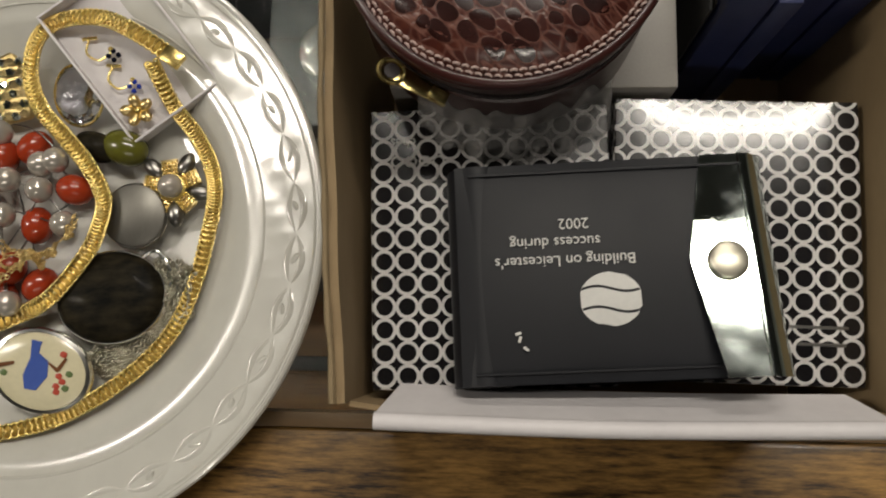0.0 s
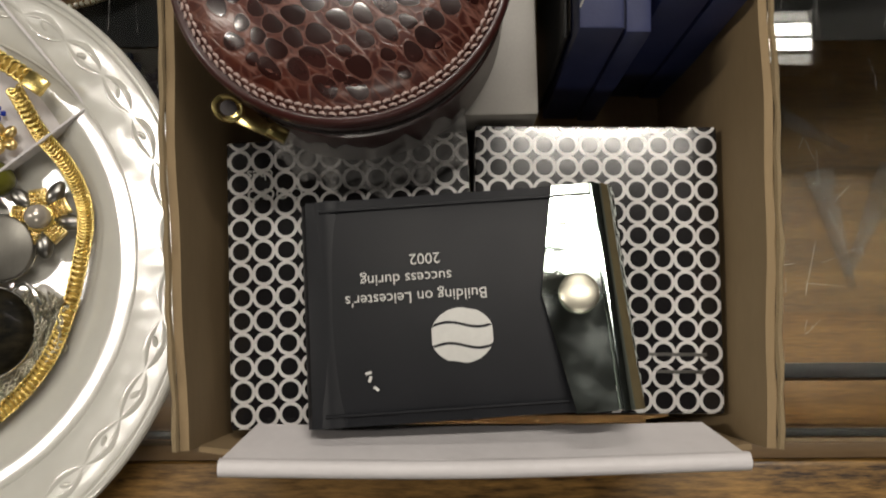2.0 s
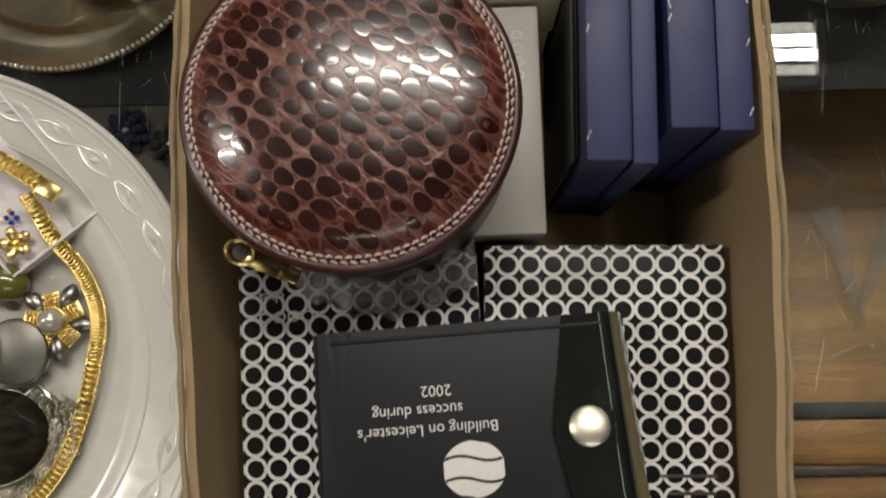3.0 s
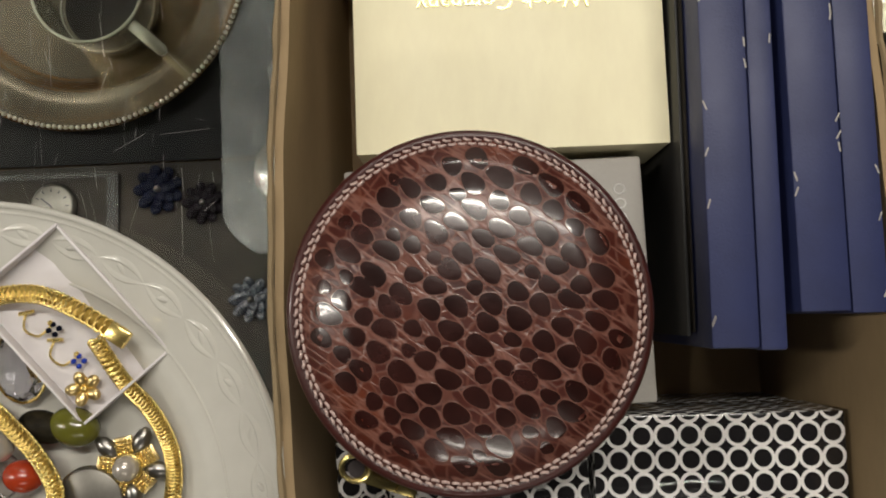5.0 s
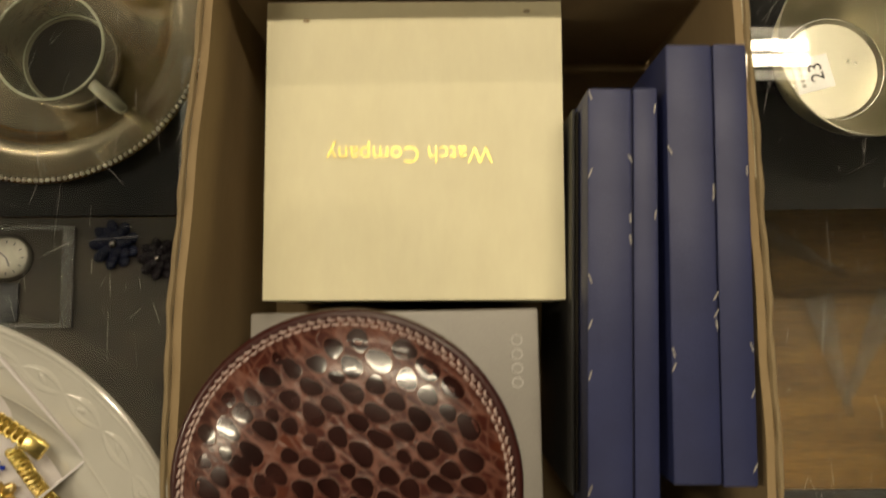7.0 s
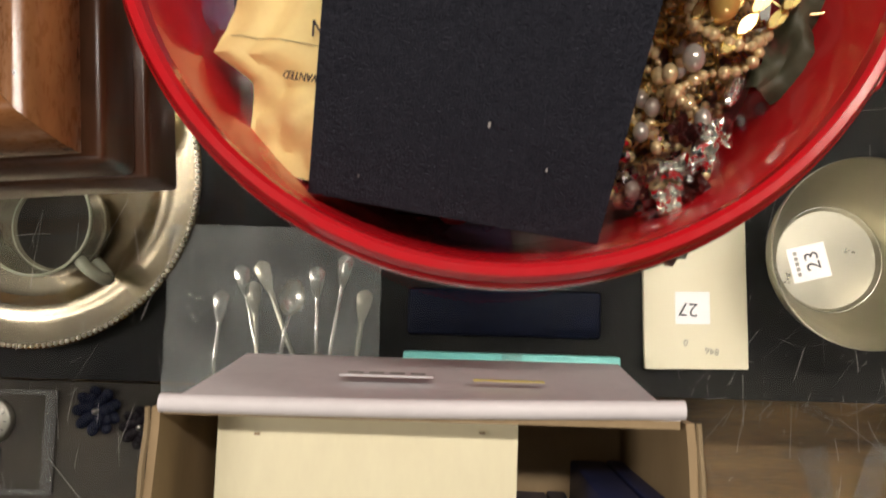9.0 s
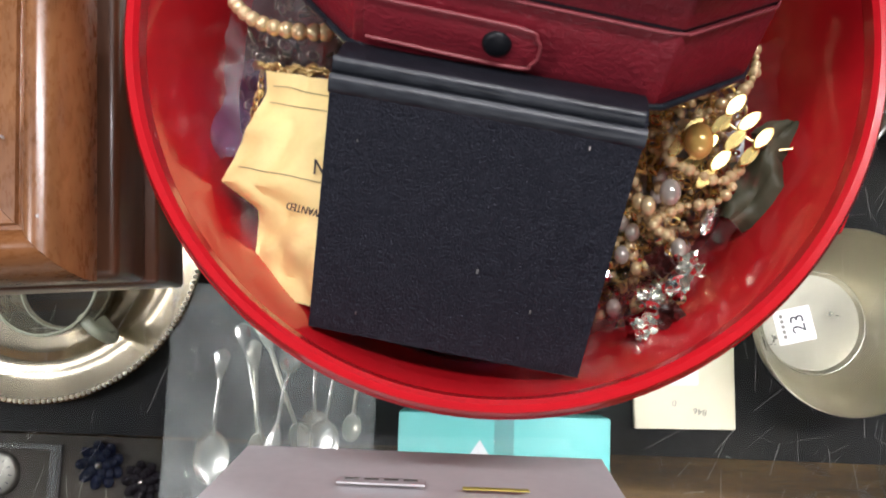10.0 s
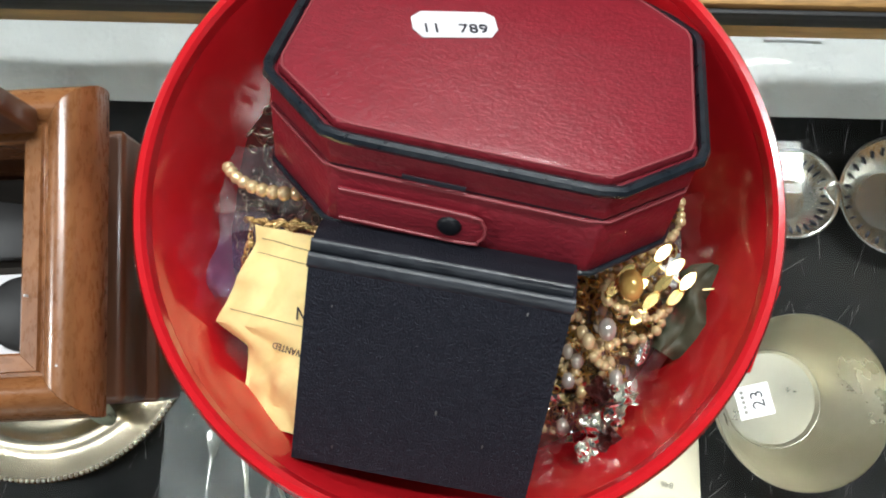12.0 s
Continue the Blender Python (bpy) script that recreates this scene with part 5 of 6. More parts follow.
part("ridge", tube([Vector((-0.0590 + 0.1165 * k / 12, 0.0462, 0.0335)) for k in range(13)], 0.0028, 12), M_glintridge, bc, "rounded ridge")
part("spine", slab(lambda u, v: Vector((-0.0592 + 0.1184 * u, 0.0410 + 0.0100 * math.sin(v * 1.5), 0.0345 * math.cos(v * 1.5) + 0.0003)), 4, 12, 0.0018), M_blackgrain, bc, "curved spine")
for x, y, s in ((0.008, -0.018, 0.0012), (0.032, -0.030, 0.0009), (0.040, 0.034, 0.0009), (-0.038, -0.044, 0.0008), (-0.046, 0.022, 0.0007)):
    part("scuff", block(x - s * 0.4, x + s * 0.4, y - s * 0.8, y + s * 0.8, 0.0386, 0.0388), M_steel, bc, "pale scuff", False)

# octagonal maroon box leaning in the tub
oc = thing("octagonal_box", "maroon leather octagonal box with black piping and a stud strap", "box", pose(0.0755, 0.4925, 0.2000, 0, 0, -10.7) @ pose(0, 0, 0, -33, 0, 0))
OW, OD, CX, CY = 0.0922, 0.150, 0.0350, 0.031


def octo(g):
    w, d, k = OW + g, OD, 0.42 * g
    return [(-w + CX + k, -g), (w - CX - k, -g), (w, CY - g + g * 0.6), (w, d - CY + g * 0.4), (w - CX - k, d + g), (-w + CX + k, d + g), (-w, d - CY + g * 0.4), (-w, CY - g + g * 0.6)]


part("base", prism(octo(-0.001), -0.0525, -0.0200, 0.0012), M_maroon, oc, "maroon leather lower half")
part("lid", prism(octo(-0.001), -0.0185, -0.0040, 0.0012), M_maroon, oc, "maroon leather lid side")
part("seam", prism(octo(-0.0022), -0.0199, -0.0186), M_darkprint, oc, "", False)


def loop3(g, z, r, n=1):
    pts = []
    o = octo(g)
    for i in range(8):
        a, b = Vector((*o[i], z)), Vector((*o[(i + 1) % 8], z))
        for k in range(6):
            pts.append(a.lerp(b, 0.06 + 0.88 * k / 5))
    return tube(pts, r, 8, True)


part("piping", loop3(0.0002, -0.0022, 0.0026), M_blueblack, oc, "blue-black rolled piping")
part("piping", loop3(0.0, -0.0520, 0.0014), M_blueblack, oc, "blue-black rolled piping")
part("worn_edge", loop3(-0.0002, -0.0199, 0.0006), M_pinkedge, oc, "worn paler edge")
part("worn_edge", loop3(-0.0050, 0.0010, 0.0006), M_pinkedge, oc, "worn paler edge")
part("top_panel", prism(octo(-0.0045), -0.0038, 0.0012, 0.0012), M_maroon, oc, "padded maroon leather top")
strap = part("strap", prism([(-0.062, -0.0085), (-0.006, -0.0085), (0.000, -0.0055), (0.0015, 0.0), (0.000, 0.0055), (-0.006, 0.0085), (-0.062, 0.0085)], 0, 0.0018, 0.0005), M_maroon, oc, "maroon leather strap")
strap.matrix_basis = pose(0.010, -0.0012, -0.0360, 90, 0, 0)
part("strap_edge", tube(spline([(-0.061, 0.0083, 0.002), (-0.008, 0.0083, 0.002), (-0.0005, 0.0052, 0.002), (0.0012, 0.0, 0.002), (-0.0005, -0.0052, 0.002), (-0.008, -0.0083, 0.002), (-0.061, -0.0083, 0.002)], 60), 0.0007, 6), M_pinkedge, strap, "paler worn strap edge")
sd = part("stud", lathe([(0, 0.0042), (0.0035, 0.0040), (0.0050, 0.0028), (0.0053, 0.0018)], 28), M_blackleather, strap, "round black press stud")
sd.matrix_basis = pose(-0.0140, 0, 0)
part("slot", block(-0.026, 0.000, -0.0013, -0.0006, -0.0165, -0.0145), M_darkprint, oc, "dark lock slot", False)
lb = part("paper_label", prism([(-0.0150, 0.004), (-0.011, 0.0078), (0.012, 0.0078), (0.0155, 0.005), (0.0155, -0.003), (0.0125, -0.0075), (-0.0120, -0.0080), (-0.0150, -0.003)], 0, 0.0003), M_sticker, oc, "torn white paper label", False)
lb.matrix_basis = pose(-0.022, 0.084, 0.0016, 0, 0, 18) @ Matrix.Scale(1.28, 4)
lettering("handwriting", "11   789", 0.0072, M_darkprint, lb, pose(0, -0.003, 0.0005))

# ---- wooden case with a framed top ----
wf = thing("wooden_case", "stepped red-brown wooden case with a mitred framed opening", "wooden case", pose(-0.0950, 0.3895, 0.0005, 0, 0, 4.5))
WX, WY = -0.235, 0.150
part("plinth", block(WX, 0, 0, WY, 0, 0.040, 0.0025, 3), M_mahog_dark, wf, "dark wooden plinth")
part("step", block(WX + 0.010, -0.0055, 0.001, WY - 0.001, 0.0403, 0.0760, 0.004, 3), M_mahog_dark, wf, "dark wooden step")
FX0, FX1, FY0, FY1 = WX + 0.004, 0.0030, -0.0040, WY + 0.0055
MOULD = [(0.0030, 0.1120), (0.0003, 0.1150), (0.0, 0.1200), (0.0008, 0.1270), (0.0030, 0.1330), (0.0065, 0.1385), (0.0105, 0.1410), (0.0145, 0.1410), (0.0180, 0.1390), (0.0198, 0.1365), (0.0205, 0.1348), (0.0222, 0.1348), (0.0228, 0.1368), (0.0300, 0.1368), (0.0310, 0.1358), (0.0312, 0.1120)]


def mitred_side(side):
    """One bar of the frame, cut at 45 degrees at both ends."""
    bm = bmesh.new()
    ends = []
    for far in (0, 1):
        ring = []
        for d, z in MOULD:
            e = d + 0.00012
            if side in "ew":
                x = FX1 - d if side == "e" else FX0 + d
                y = FY1 - e if far else FY0 + e
            else:
                y = FY1 - d if side == "n" else FY0 + d
                x = FX1 - e if far else FX0 + e
            ring.append(bm.verts.new((x, y, z)))
        ends.append(ring)
    n = len(MOULD)
    for k in range(n):
        bm.faces.new((ends[0][k], ends[0][(k + 1) % n], ends[1][(k + 1) % n], ends[1][k]))
    for ring in ends:
        bm.faces.new(ring)
    return bm


for side, mm in (("e", M_mahog), ("w", M_mahog), ("n", M_mahog_x), ("s", M_mahog_x)):
    part("frame_side", mitred_side(side), mm, wf, "rounded glossy wooden moulding")
for b in ((WX + 0.022, WX + 0.030, 0.014, WY - 0.014), (-0.030, -0.022, 0.014, WY - 0.014), (WX + 0.0302, -0.0302, 0.014, 0.022), (WX + 0.0302, -0.0302, WY - 0.022, WY - 0.014)):
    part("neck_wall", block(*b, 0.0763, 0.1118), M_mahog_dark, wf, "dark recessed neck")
part("backing", block(FX0 + 0.033, FX1 - 0.033, FY0 + 0.033, FY0 + 0.075, 0.0783, 0.0800), M_sticker, wf, "white paper backing", False)
part("lining", block(FX0 + 0.033, FX1 - 0.033, FY0 + 0.0755, FY1 - 0.033, 0.0783, 0.0795), M_dark_board, wf, "dark lining", False)
for k in range(5):
    part("ruled_line", block(FX1 - 0.060 + 0.004 * k, FX1 - 0.0595 + 0.004 * k, FY0 + 0.034, FY0 + 0.074, 0.0801, 0.0803), M_steel, wf, "", False)
part("bracket", prism([(0.0, 0.0), (0.040, 0.0), (0.034, 0.026), (0.0, 0.032)], 0, 0.012, 0.001), M_black, wf, "dark metal bracket").matrix_basis = pose(FX1 - 0.076, 0.078, 0.0797)
for k in range(3):
    part("bracket_ring", torus(0.0055, 0.0016, 24, 8), M_black, wf, "dark metal ring").matrix_basis = pose(FX1 - 0.043 - 0.001 * k, 0.074 - 0.012 * k, 0.0935 - 0.004 * k)
part("round_plate", lathe([(0, 0.006), (0.016, 0.006), (0.019, 0.004), (0.020, 0.0)], 40), M_black, wf, "round dark metal plate").matrix_basis = pose(FX1 - 0.058, 0.050, 0.0802)
scr = part("scroll_end", prism([(0.0, 0.0), (0.070, 0.0), (0.070, 0.036), (0.064, 0.050), (0.052, 0.058), (0.036, 0.060), (0.0, 0.052)], 0, 0.012, 0.002, 3), M_mahog_dark, wf, "standing scroll-cut wooden end")
scr.matrix_basis = pose(-0.0890, FY1 - 0.016, 0.1412, 90, 0, 0)
for x, y in ((-0.0240, 0.052), (-0.0090, 0.020)):
    part("chip", block(x, x + 0.0008, y, y + 0.0010, 0.1385, 0.1413), M_sticker, wf, "tiny white paint chip", False)

# ---- things on the shelf below the glass ----
tr = thing("silver_tray", "round silver tray with a beaded rim under the glass", "tray", pose(-0.350, 0.446, SZ))
part("dish", lathe([(0, 0.004), (0.105, 0.004), (0.112, 0.006), (0.118, 0.010), (0.124, 0.0125), (0.130, 0.0115), (0.138, 0.0120), (0.150, 0.016), (0.158, 0.0180), (0.160, 0.0165), (0.155, 0.012), (0.11, 0.0), (0, 0)], 128), M_plate, tr, "tarnished silver dish")
bead = template(ball(0.0024, 2, 0.85, 0.95, 0.9))
bme = scatter("rim_bead", bead, [Matrix.Identity(4)])
for k in range(180):
    link("rim_bead", bme, M_beadsilver, tr, "", pose(0, 0, 0, 0, 0, 2 * k) @ pose(0.1572, 0, 0.0192, 0, 0, 90))
cp = thing("glass_mug", "cloudy greenish glass mug standing on the tray", "mug", pose(-0.320, 0.402, SZ + 0.0045))
part("bowl", lathe([(0, 0.006), (0.040, 0.006), (0.046, 0.012), (0.0500, 0.032), (0.0505, 0.056), (0.0495, 0.060), (0.0478, 0.056), (0.0468, 0.032), (0.043, 0.016), (0, 0.012)], 72), M_smokyglass, cp, "cloudy glass bowl")
part("foot_line", torus(0.0440, 0.0012, 56, 6), M_milkglass, cp, "thicker line round the inside").matrix_basis = pose(0, 0, 0.0185)
part("lip", torus(0.0492, 0.0014, 64, 8), M_milkglass, cp, "pale glass lip").matrix_basis = pose(0, 0, 0.0600)
# dark disc just above the inner base makes the mouth look dark
part("dark_disc", lathe([(0, 0.0135), (0.0405, 0.0160)], 48), M_dark_board, cp, "dark disc low inside the mug")
hd = part("handle", tube(spline([(0.046, 0, 0.050), (0.062, 0, 0.052), (0.074, 0, 0.040), (0.070, 0, 0.024), (0.050, 0, 0.018)], 30), 0.0058, 10), M_milkglass, cp, "looped glass handle")
hd.matrix_basis = pose(0, 0, 0, 0, 0, -42)
solo("pink_dish", lathe([(0, 0.003), (0.030, 0.003), (0.040, 0.010), (0.042, 0.016), (0.040, 0.0165), (0.037, 0.010), (0, 0.006)], 56), M_tarnish, "small dull silver dish on the tray", "dish", pose(-0.262, 0.500, SZ + 0.0130))
solo("dark_tongs", tube(spline([(-0.345, 0.545, SZ + 0.02), (-0.332, 0.515, SZ + 0.03), (-0.305, 0.480, SZ + 0.034), (-0.285, 0.462, SZ + 0.03)], 24), 0.0045, 10), M_steel, "dark metal tongs lying on the tray", "tongs")


def spoon(x, y, rot, ln, bw, label, mat=None):
    t = thing("spoon", label, "spoon", pose(x, y, SZ + 0.004, 0, 0, rot), "spoons in the clear bag")
    mat = mat or M_silver
    part("bowl", slab(lambda u, v: Vector(((u - 0.5) * 2 * bw * 1.35 * 1.0, (v - 0.5) * 2 * bw * math.sqrt(max(0.02, 1 - (2 * u - 1) ** 2)) * 0.92, 0.006 * ((2 * u - 1) ** 2 + (2 * v - 1) ** 2) * 0.6)), 18, 12, 0.0009), mat, t, "polished oval bowl")
    pts = [Vector((bw * 1.30, 0, 0.004)), Vector((bw * 1.30 + ln * 0.25, 0, 0.007)), Vector((bw * 1.30 + ln * 0.7, 0, 0.004)), Vector((bw * 1.30 + ln, 0, 0.005))]
    part("stem", tube(spline(pts, 24), 0.0022, 8, flat=0.7, taper=lambda q: 1.0 + 1.6 * max(0, q - 0.6)), mat, t, "slim stem")
    part("finial", prism([(-0.022, 0.003), (-0.010, 0.0062), (0.002, 0.0080), (0.006, 0.0045), (0.008, 0.0), (0.006, -0.0045), (0.002, -0.0080), (-0.010, -0.0062), (-0.022, -0.003)], 0, 0.0016, 0.0005), mat, t, "flat fiddle-shaped end").matrix_basis = pose(bw * 1.30 + ln, 0, 0.0045)
    return t


spoon(-0.173, 0.242, 87, 0.072, 0.019, "silver spoon with a fiddle-shaped handle end")
spoon(-0.117, 0.232, 104, 0.116, 0.015, "long silver spoon with a bright fiddle end")
spoon(-0.075, 0.265, 92, 0.074, 0.019, "silver teaspoon with a bright round bowl")
spoon(-0.068, 0.258, 82, 0.095, 0.018, "silver teaspoon lying beneath another one")
spoon(-0.101, 0.341, -99, 0.072, 0.013, "small silver spoon with its bowl at the top")
spoon(-0.128, 0.252, 96, 0.082, 0.011, "worn silver spoon with an ornate end", M_tarnish)
spoon(-0.088, 0.262, 112, 0.098, 0.012, "slim dark silver spoon laid crosswise in the bag", M_tarnish)
spoon(-0.040, 0.275, 84, 0.055, 0.010, "small tarnished mustard spoon", M_tarnish)
bag = thing("clear_bag", "clear plastic bag of silver spoons", "plastic bag")


def bag_fn(u, v):
    y = 0.166 + 0.241 * v
    pinch = 0.030 * max(0.0, 1 - v / 0.16) ** 2
    x0, x1 = -0.217 + pinch, -0.018 - pinch
    return Vector((x0 + (x1 - x0) * u, y, SZ + 0.016 + 0.0035 * noise.noise(Vector((u * 7, v * 8, 8)))))


part("film", slab(bag_fn, 36, 40, 0.0003), M_film, bag, "crinkled clear film")
part("welded_edge", tube([bag_fn(0, 1 - k / 30) for k in range(31)] + [bag_fn(k / 24, 0) for k in range(25)] + [bag_fn(1, k / 30) for k in range(31)], 0.0013, 6), M_film_grey, bag, "thicker welded edge")
tl = thing("turquoise_box", "turquoise card box tied with a pale ribbon", "box", pose(0.1035, 0.245, SZ))
part("body", block(-0.0955, 0.0955, -0.050, 0.050, 0, 0.026, 0.001), M_teal, tl)
part("lid", block(-0.0965, 0.0965, -0.051, 0.051, 0.0263, 0.044, 0.002), M_teal, tl)
part("ribbon", block(-0.009, 0.009, -0.0515, 0.0515, 0.0445, 0.0452, 0.0002), M_film_grey, tl, "pale satin ribbon")
part("label", prism([(-0.034, 0.010), (-0.022, 0.028), (-0.010, 0.010)], 0.0443, 0.0448), M_sticker, tl, "white paper corner", False)
solo("blue_glass_pieces", block(-0.09, 0.09, -0.022, 0.022, 0, 0.012, 0.004), M_blueflower, "dark blue glass pieces under the glass", "glassware", pose(0.098, 0.332, SZ))
cd = thing("ivory_card", "long ivory display card with a lot label and jewellery", "card", pose(0.2745, 0.410, SZ, 0, 0, 1.3))
part("card", block(-0.048, 0.048, -0.125, 0.125, 0, 0.008, 0.0015), M_ivory, cd)
l27 = part("lot_label", block(-0.016, 0.016, -0.015, 0.015, 0.0082, 0.0086), M_sticker, cd, "white lot label", False)
l27.matrix_basis = pose(-0.003, -0.068, 0)
lettering("lot_number", "27", 0.018, M_darkprint, l27, pose(-0.004, -0.001, 0.0088, 0, 0, 175))
lettering("pencilled_number", "846", 0.009, M_steel, cd, pose(0.014, -0.108, 0.0084, 0, 0, 172))
lettering("pencilled_number", "0", 0.009, M_steel, cd, pose(-0.010, -0.100, 0.0084, 0, 0, 172))
for k in range(7):
    dj = part("dangling_piece", ball(0.006, 1, 1.3, 0.8, 0.6), M_steel, cd, "dark cut earring piece", False)
    dj.matrix_basis = pose(-0.020 + 0.012 * (k % 4), 0.075 + 0.016 * (k // 4) + 0.006 * (k % 2), 0.011, 0, 0, 40 * k)
bw = thing("silver_bowl", "plain silver bowl with a lot label in its base", "bowl", pose(0.3985, 0.3905, SZ))
part("dish", lathe([(0, 0.004), (0.046, 0.004), (0.0495, 0.007), (0.0500, 0.012), (0.062, 0.030), (0.0745, 0.058), (0.0800, 0.082), (0.0808, 0.0845), (0.0818, 0.0840), (0.0812, 0.080), (0.0755, 0.055), (0.063, 0.026), (0.047, 0.0), (0, 0)], 96), M_tarnish, bw, "dull silver dish")
part("foot_line", torus(0.0495, 0.0009, 64, 6), M_silver, bw, "bright ring round the base").matrix_basis = pose(0, 0, 0.0085)
l23 = part("lot_label", block(-0.018, 0.018, -0.0165, 0.0165, 0.0044, 0.0048), M_sticker, bw, "white lot label", False)
l23.matrix_basis = pose(-0.016, -0.003, 0, 0, 0, 14)
lettering("lot_number", "23", 0.019, M_darkprint, l23, pose(0.004, 0.001, 0.0050, 0, 0, 92))
for k in range(5):
    part("writing", block(-0.013, -0.0095, -0.011 + 0.005 * k, -0.0075 + 0.005 * k, 0.0049, 0.0051), M_steel, l23, "", False)
for i, (x, y, r) in enumerate(((0.418, 0.600, 0.046), (0.528, 0.600, 0.062))):
    bs = thing("silver_basket", "pierced silver basket with a beaded rim", "basket", pose(x, y, SZ), "silver baskets under the glass")
    part("dish", lathe([(0, 0.004), (r * 0.5, 0.004), (r * 0.55, 0.008), (r * 0.8, 0.022), (r, 0.032), (r * 1.01, 0.0305), (r * 0.8, 0.019), (r * 0.5, 0.0), (0, 0)], 72), M_silver, bs)
    part("rim", torus(r, 0.0022, 72, 8), M_silver, bs, "beaded rim").matrix_basis = pose(0, 0, 0.032)
    sl = template(block(-0.0011, 0.0011, -0.0045, 0.0045, -0.0006, 0.0006))
    sme = scatter("pierced_slot", sl, [Matrix.Identity(4)])
    for k in range(28):
        link("pierced_slot", sme, M_darkprint, bs, "", pose(0, 0, 0, 0, 0, 360 / 28 * k) @ pose(r * 0.80, 0, 0.0236, 0, -34, 0) @ pose(0, 0, 0, 0, 0, 90))
    part("basket_handle", tube(spline([(-r * 0.9, 0, 0.032), (-r * 1.1, 0.010, 0.040), (-r * 1.28, 0.004, 0.036), (-r * 1.1, -0.010, 0.032)], 24), 0.0022, 8), M_silver, bs, "bent wire handle")
px = thing("watch_box", "clear acrylic box with a pale frame holding a watch", "watch box", pose(-0.378, 0.200, SZ))
part("box_back", block(-0.058, 0.058, -0.047, 0.047, 0, 0.003), M_dark_board, px, "", False)
for b in ((0.052, 0.059, -0.048, 0.048), (-0.059, -0.052, -0.048, 0.048), (-0.0515, 0.0515, 0.0435, 0.048), (-0.0515, 0.0515, -0.048, -0.0435)):
    part("box_side", block(*b, 0.0032, 0.014, 0.0006), M_film_grey if b[0] > 0.05 else M_film_grey, px, "pale translucent side")
part("watch_face", lathe([(0, 0.009), (0.018, 0.009), (0.020, 0.0075), (0.022, 0.0045), (0.022, 0.0035)], 48), M_locket, px, "white round watch face").matrix_basis = pose(-0.002, 0.018, 0)
for k in range(12):
    part("hour_mark", block(-0.0005, 0.0005, 0.0135, 0.0165, 0.0092, 0.0095), M_darkprint, px, "", False).matrix_basis = pose(-0.002, 0.018, 0, 0, 0, 30 * k)
for a, ln in ((50, 0.012), (200, 0.009)):
    part("watch_hand", block(-0.0006, 0.0006, 0, ln, 0.0095, 0.0099), M_darkprint, px, "dark hand", False).matrix_basis = pose(-0.002, 0.018, 0, 0, 0, a)
part("strap", block(-0.009, 0.009, -0.042, -0.006, 0.0035, 0.0065, 0.001), M_blackleather, px, "dark leather strap")


def flower(x, y, r, mat, label):
    t = thing("flower_brooch", label, "brooch", pose(x, y, SZ), "flower brooches under the glass")
    for ring_, n_ in ((1.0, 9), (0.62, 7), (0.3, 5)):
        for k in range(n_):
            p = part("petal", ball(r * 0.30, 2, 1.2, 0.85, 0.35), mat, t)
            p.matrix_basis = pose(0, 0, 0.003 + 0.004 * (1 - ring_), 0, 0, 360 / n_ * k + 20 * ring_) @ pose(r * ring_ * 0.75, 0, 0, 0, -20, 0)
    part("centre", ball(r * 0.16, 2, at=(0, 0, 0.008)), M_steel, t, "dark metal centre")


flower(-0.196, 0.124, 0.020, M_greyblue, "grey-blue enamel flower brooch under the glass")
flower(-0.281, 0.230, 0.022, M_blueflower, "dark blue layered flower brooch under the glass")
flower(-0.239, 0.216, 0.019, M_violet, "dark violet beaded flower brooch under the glass")
solo("pale_card_strip", block(-0.006, 0.006, -0.035, 0.035, 0, 0.003, 0.0005), M_ivory, "narrow pale card strip under the glass", "card", pose(0.0455, 0.470, SZ, 0, 0, 1))
tc = thing("printed_tin", "dark printed tin with pink and green flower shapes", "tin", pose(0.124, 0.449, SZ))
part("tin_body", block(-0.071, 0.071, -0.027, 0.027, 0, 0.010, 0.002), M_black_cloth, tc)
for k in range(9):
    x, y = rng.uniform(0.0, 0.06), rng.uniform(-0.02, 0.02)
    part("printed_flower", lathe([(0, 0.0106), (0.008, 0.0105)], 14), (M_pinkedge, M_greenglaze, M_ivory)[k % 3], tc, "", False).matrix_basis = pose(x, y, 0.0002 * k)
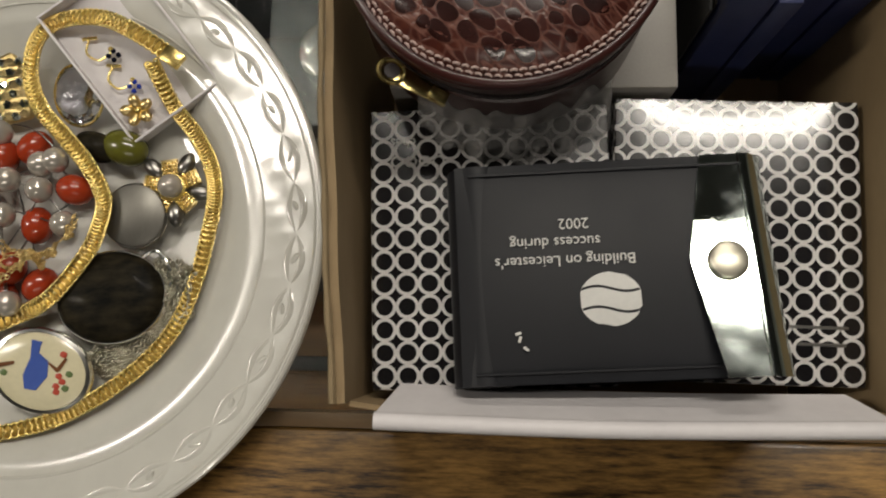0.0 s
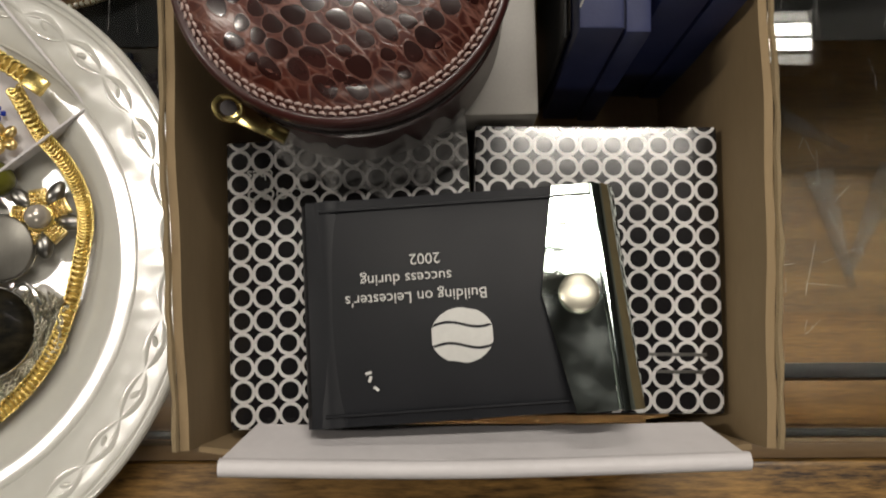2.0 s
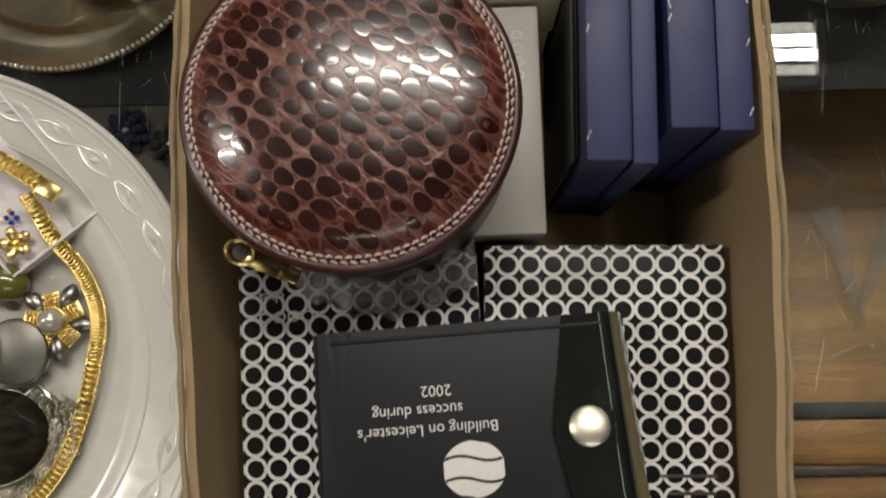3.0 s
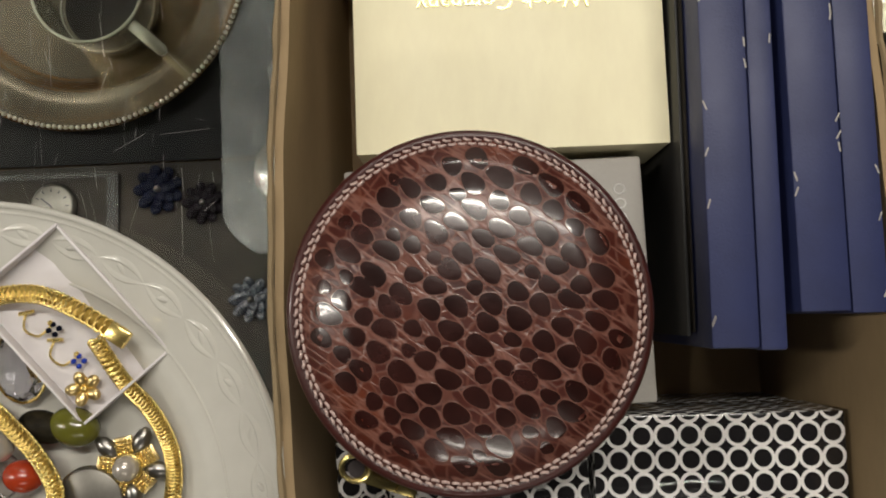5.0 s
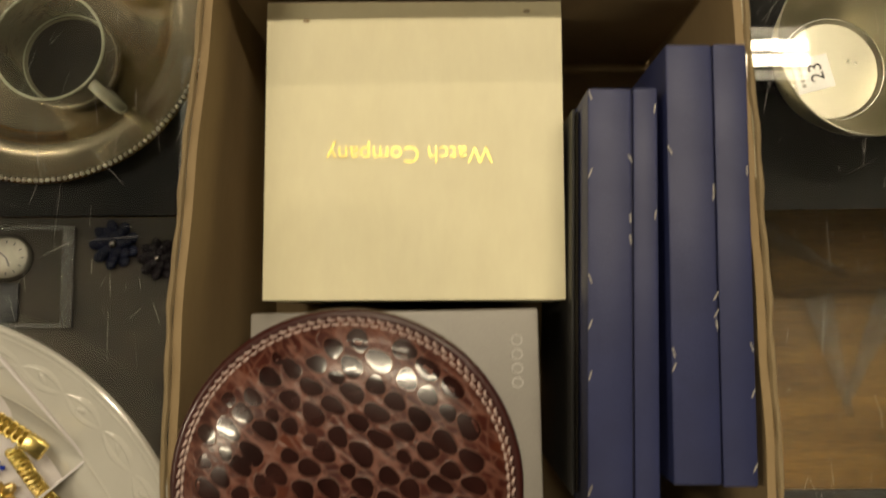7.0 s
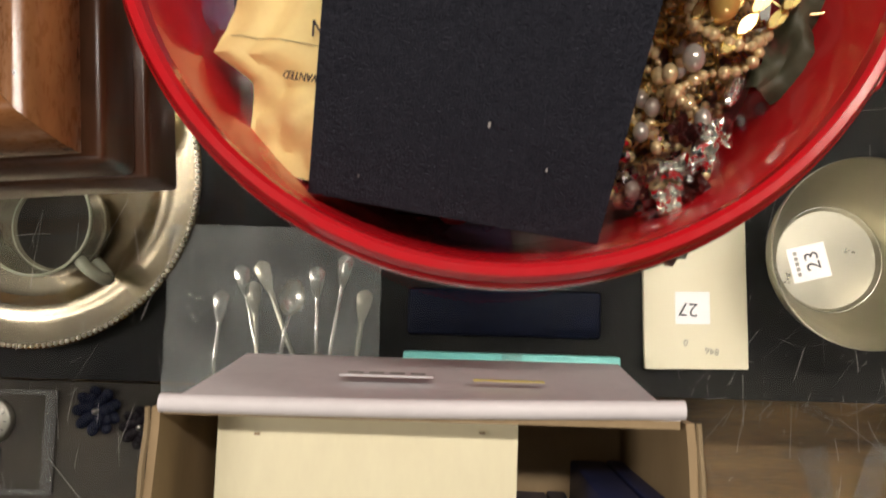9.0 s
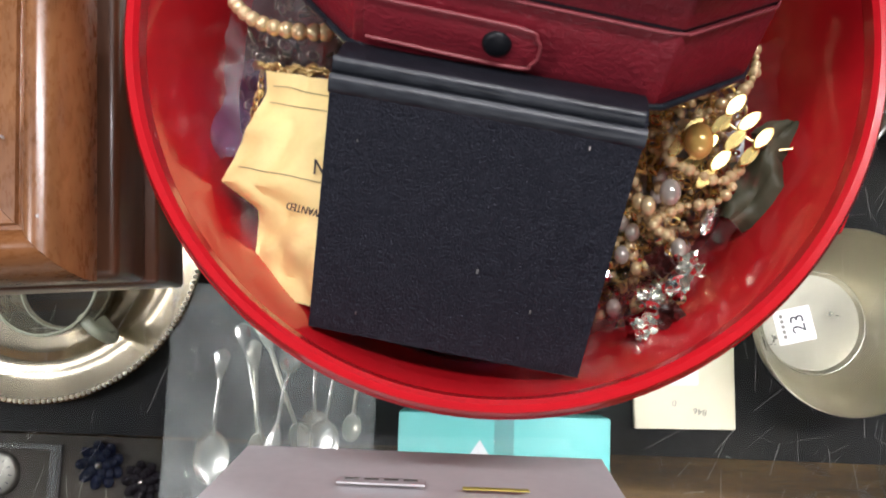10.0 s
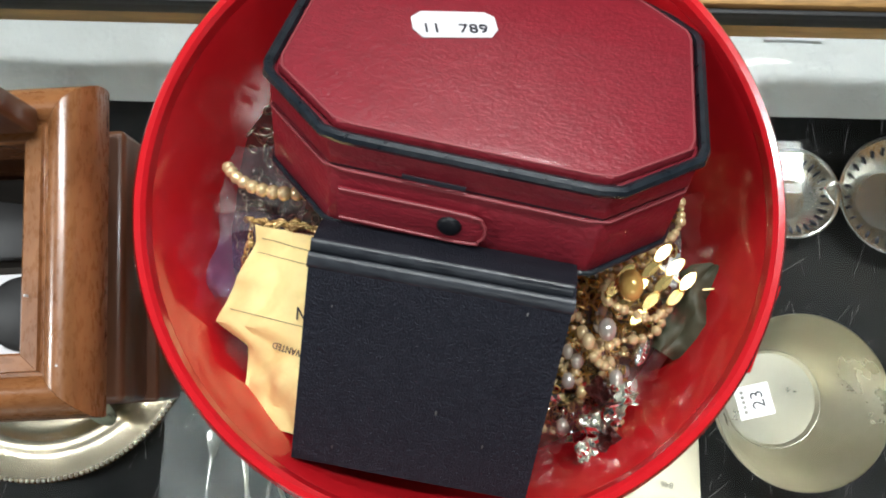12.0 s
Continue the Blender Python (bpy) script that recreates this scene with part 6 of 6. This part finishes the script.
solo("frosted_bag", slab(lambda u, v: Vector((-0.60 + 1.30 * u, 0.672 + 0.20 * v, SZ + 0.060 + 0.006 * noise.noise(Vector((u * 16, v * 4, 2))))), 60, 12, 0.0005), M_frost, "cloudy plastic sheet over glassware at the back", "plastic sheet")
for k, x in enumerate((-0.40, -0.30, -0.24, 0.40, 0.47, 0.56)):
    gl = thing("glass_dish", "clear moulded glass dish under the cloudy sheet", "glass dish", pose(x, 0.760 + 0.02 * (k % 2), SZ), "glass dishes at the back")
    part("dish", lathe([(0, 0.006), (0.02, 0.006), (0.036, 0.030), (0.044, 0.055), (0.0465, 0.055), (0.040, 0.028), (0.022, 0.0), (0, 0)], 40), M_milkglass, gl)
solo("paper_tag", block(-0.030, 0.030, -0.02, 0.02, 0, 0.0006), M_sticker, "small white paper tag at the back", "tag", pose(0.4100, 0.770, SZ + 0.068), smooth=False)
# clear packets on the cabinet floor
for k, (x, y, rot) in enumerate(((0.505, 0.110, 12), (0.548, 0.118, -26), (0.46, 0.245, 60), (0.60, 0.20, 10))):
    solo("clear_packet", slab(lambda u, v: Vector(((u - 0.5) * 0.030 * (0.25 + v), (v - 0.5) * 0.150, 0.014 + 0.010 * math.sin(u * 3.1) + 0.004 * noise.noise(Vector((u * 4, v * 7, k))))), 10, 22, 0.0004), M_film_grey, "crumpled clear plastic packet on the cabinet floor", "packet", pose(x, y, -0.6, 0, 0, rot))
dc = thing("dark_case", "dark red wooden case with a lot label under the glass", "case", pose(-0.020, 0.520, SZ))
part("body", block(-0.064, 0.064, -0.030, 0.030, 0, 0.030, 0.003), M_mahog_dark, dc)
part("lid", block(-0.065, 0.065, -0.031, 0.031, 0.0303, 0.040, 0.003), M_mahog_dark, dc)
l38 = part("lot_label", block(-0.021, 0.021, -0.010, 0.010, 0.0402, 0.0406), M_sticker, dc, "white lot label", False)
l38.matrix_basis = pose(0.030, -0.016, 0)
lettering("lot_number", "38", 0.014, M_darkprint, l38, pose(0.002, 0.001, 0.0408, 0, 0, 178))
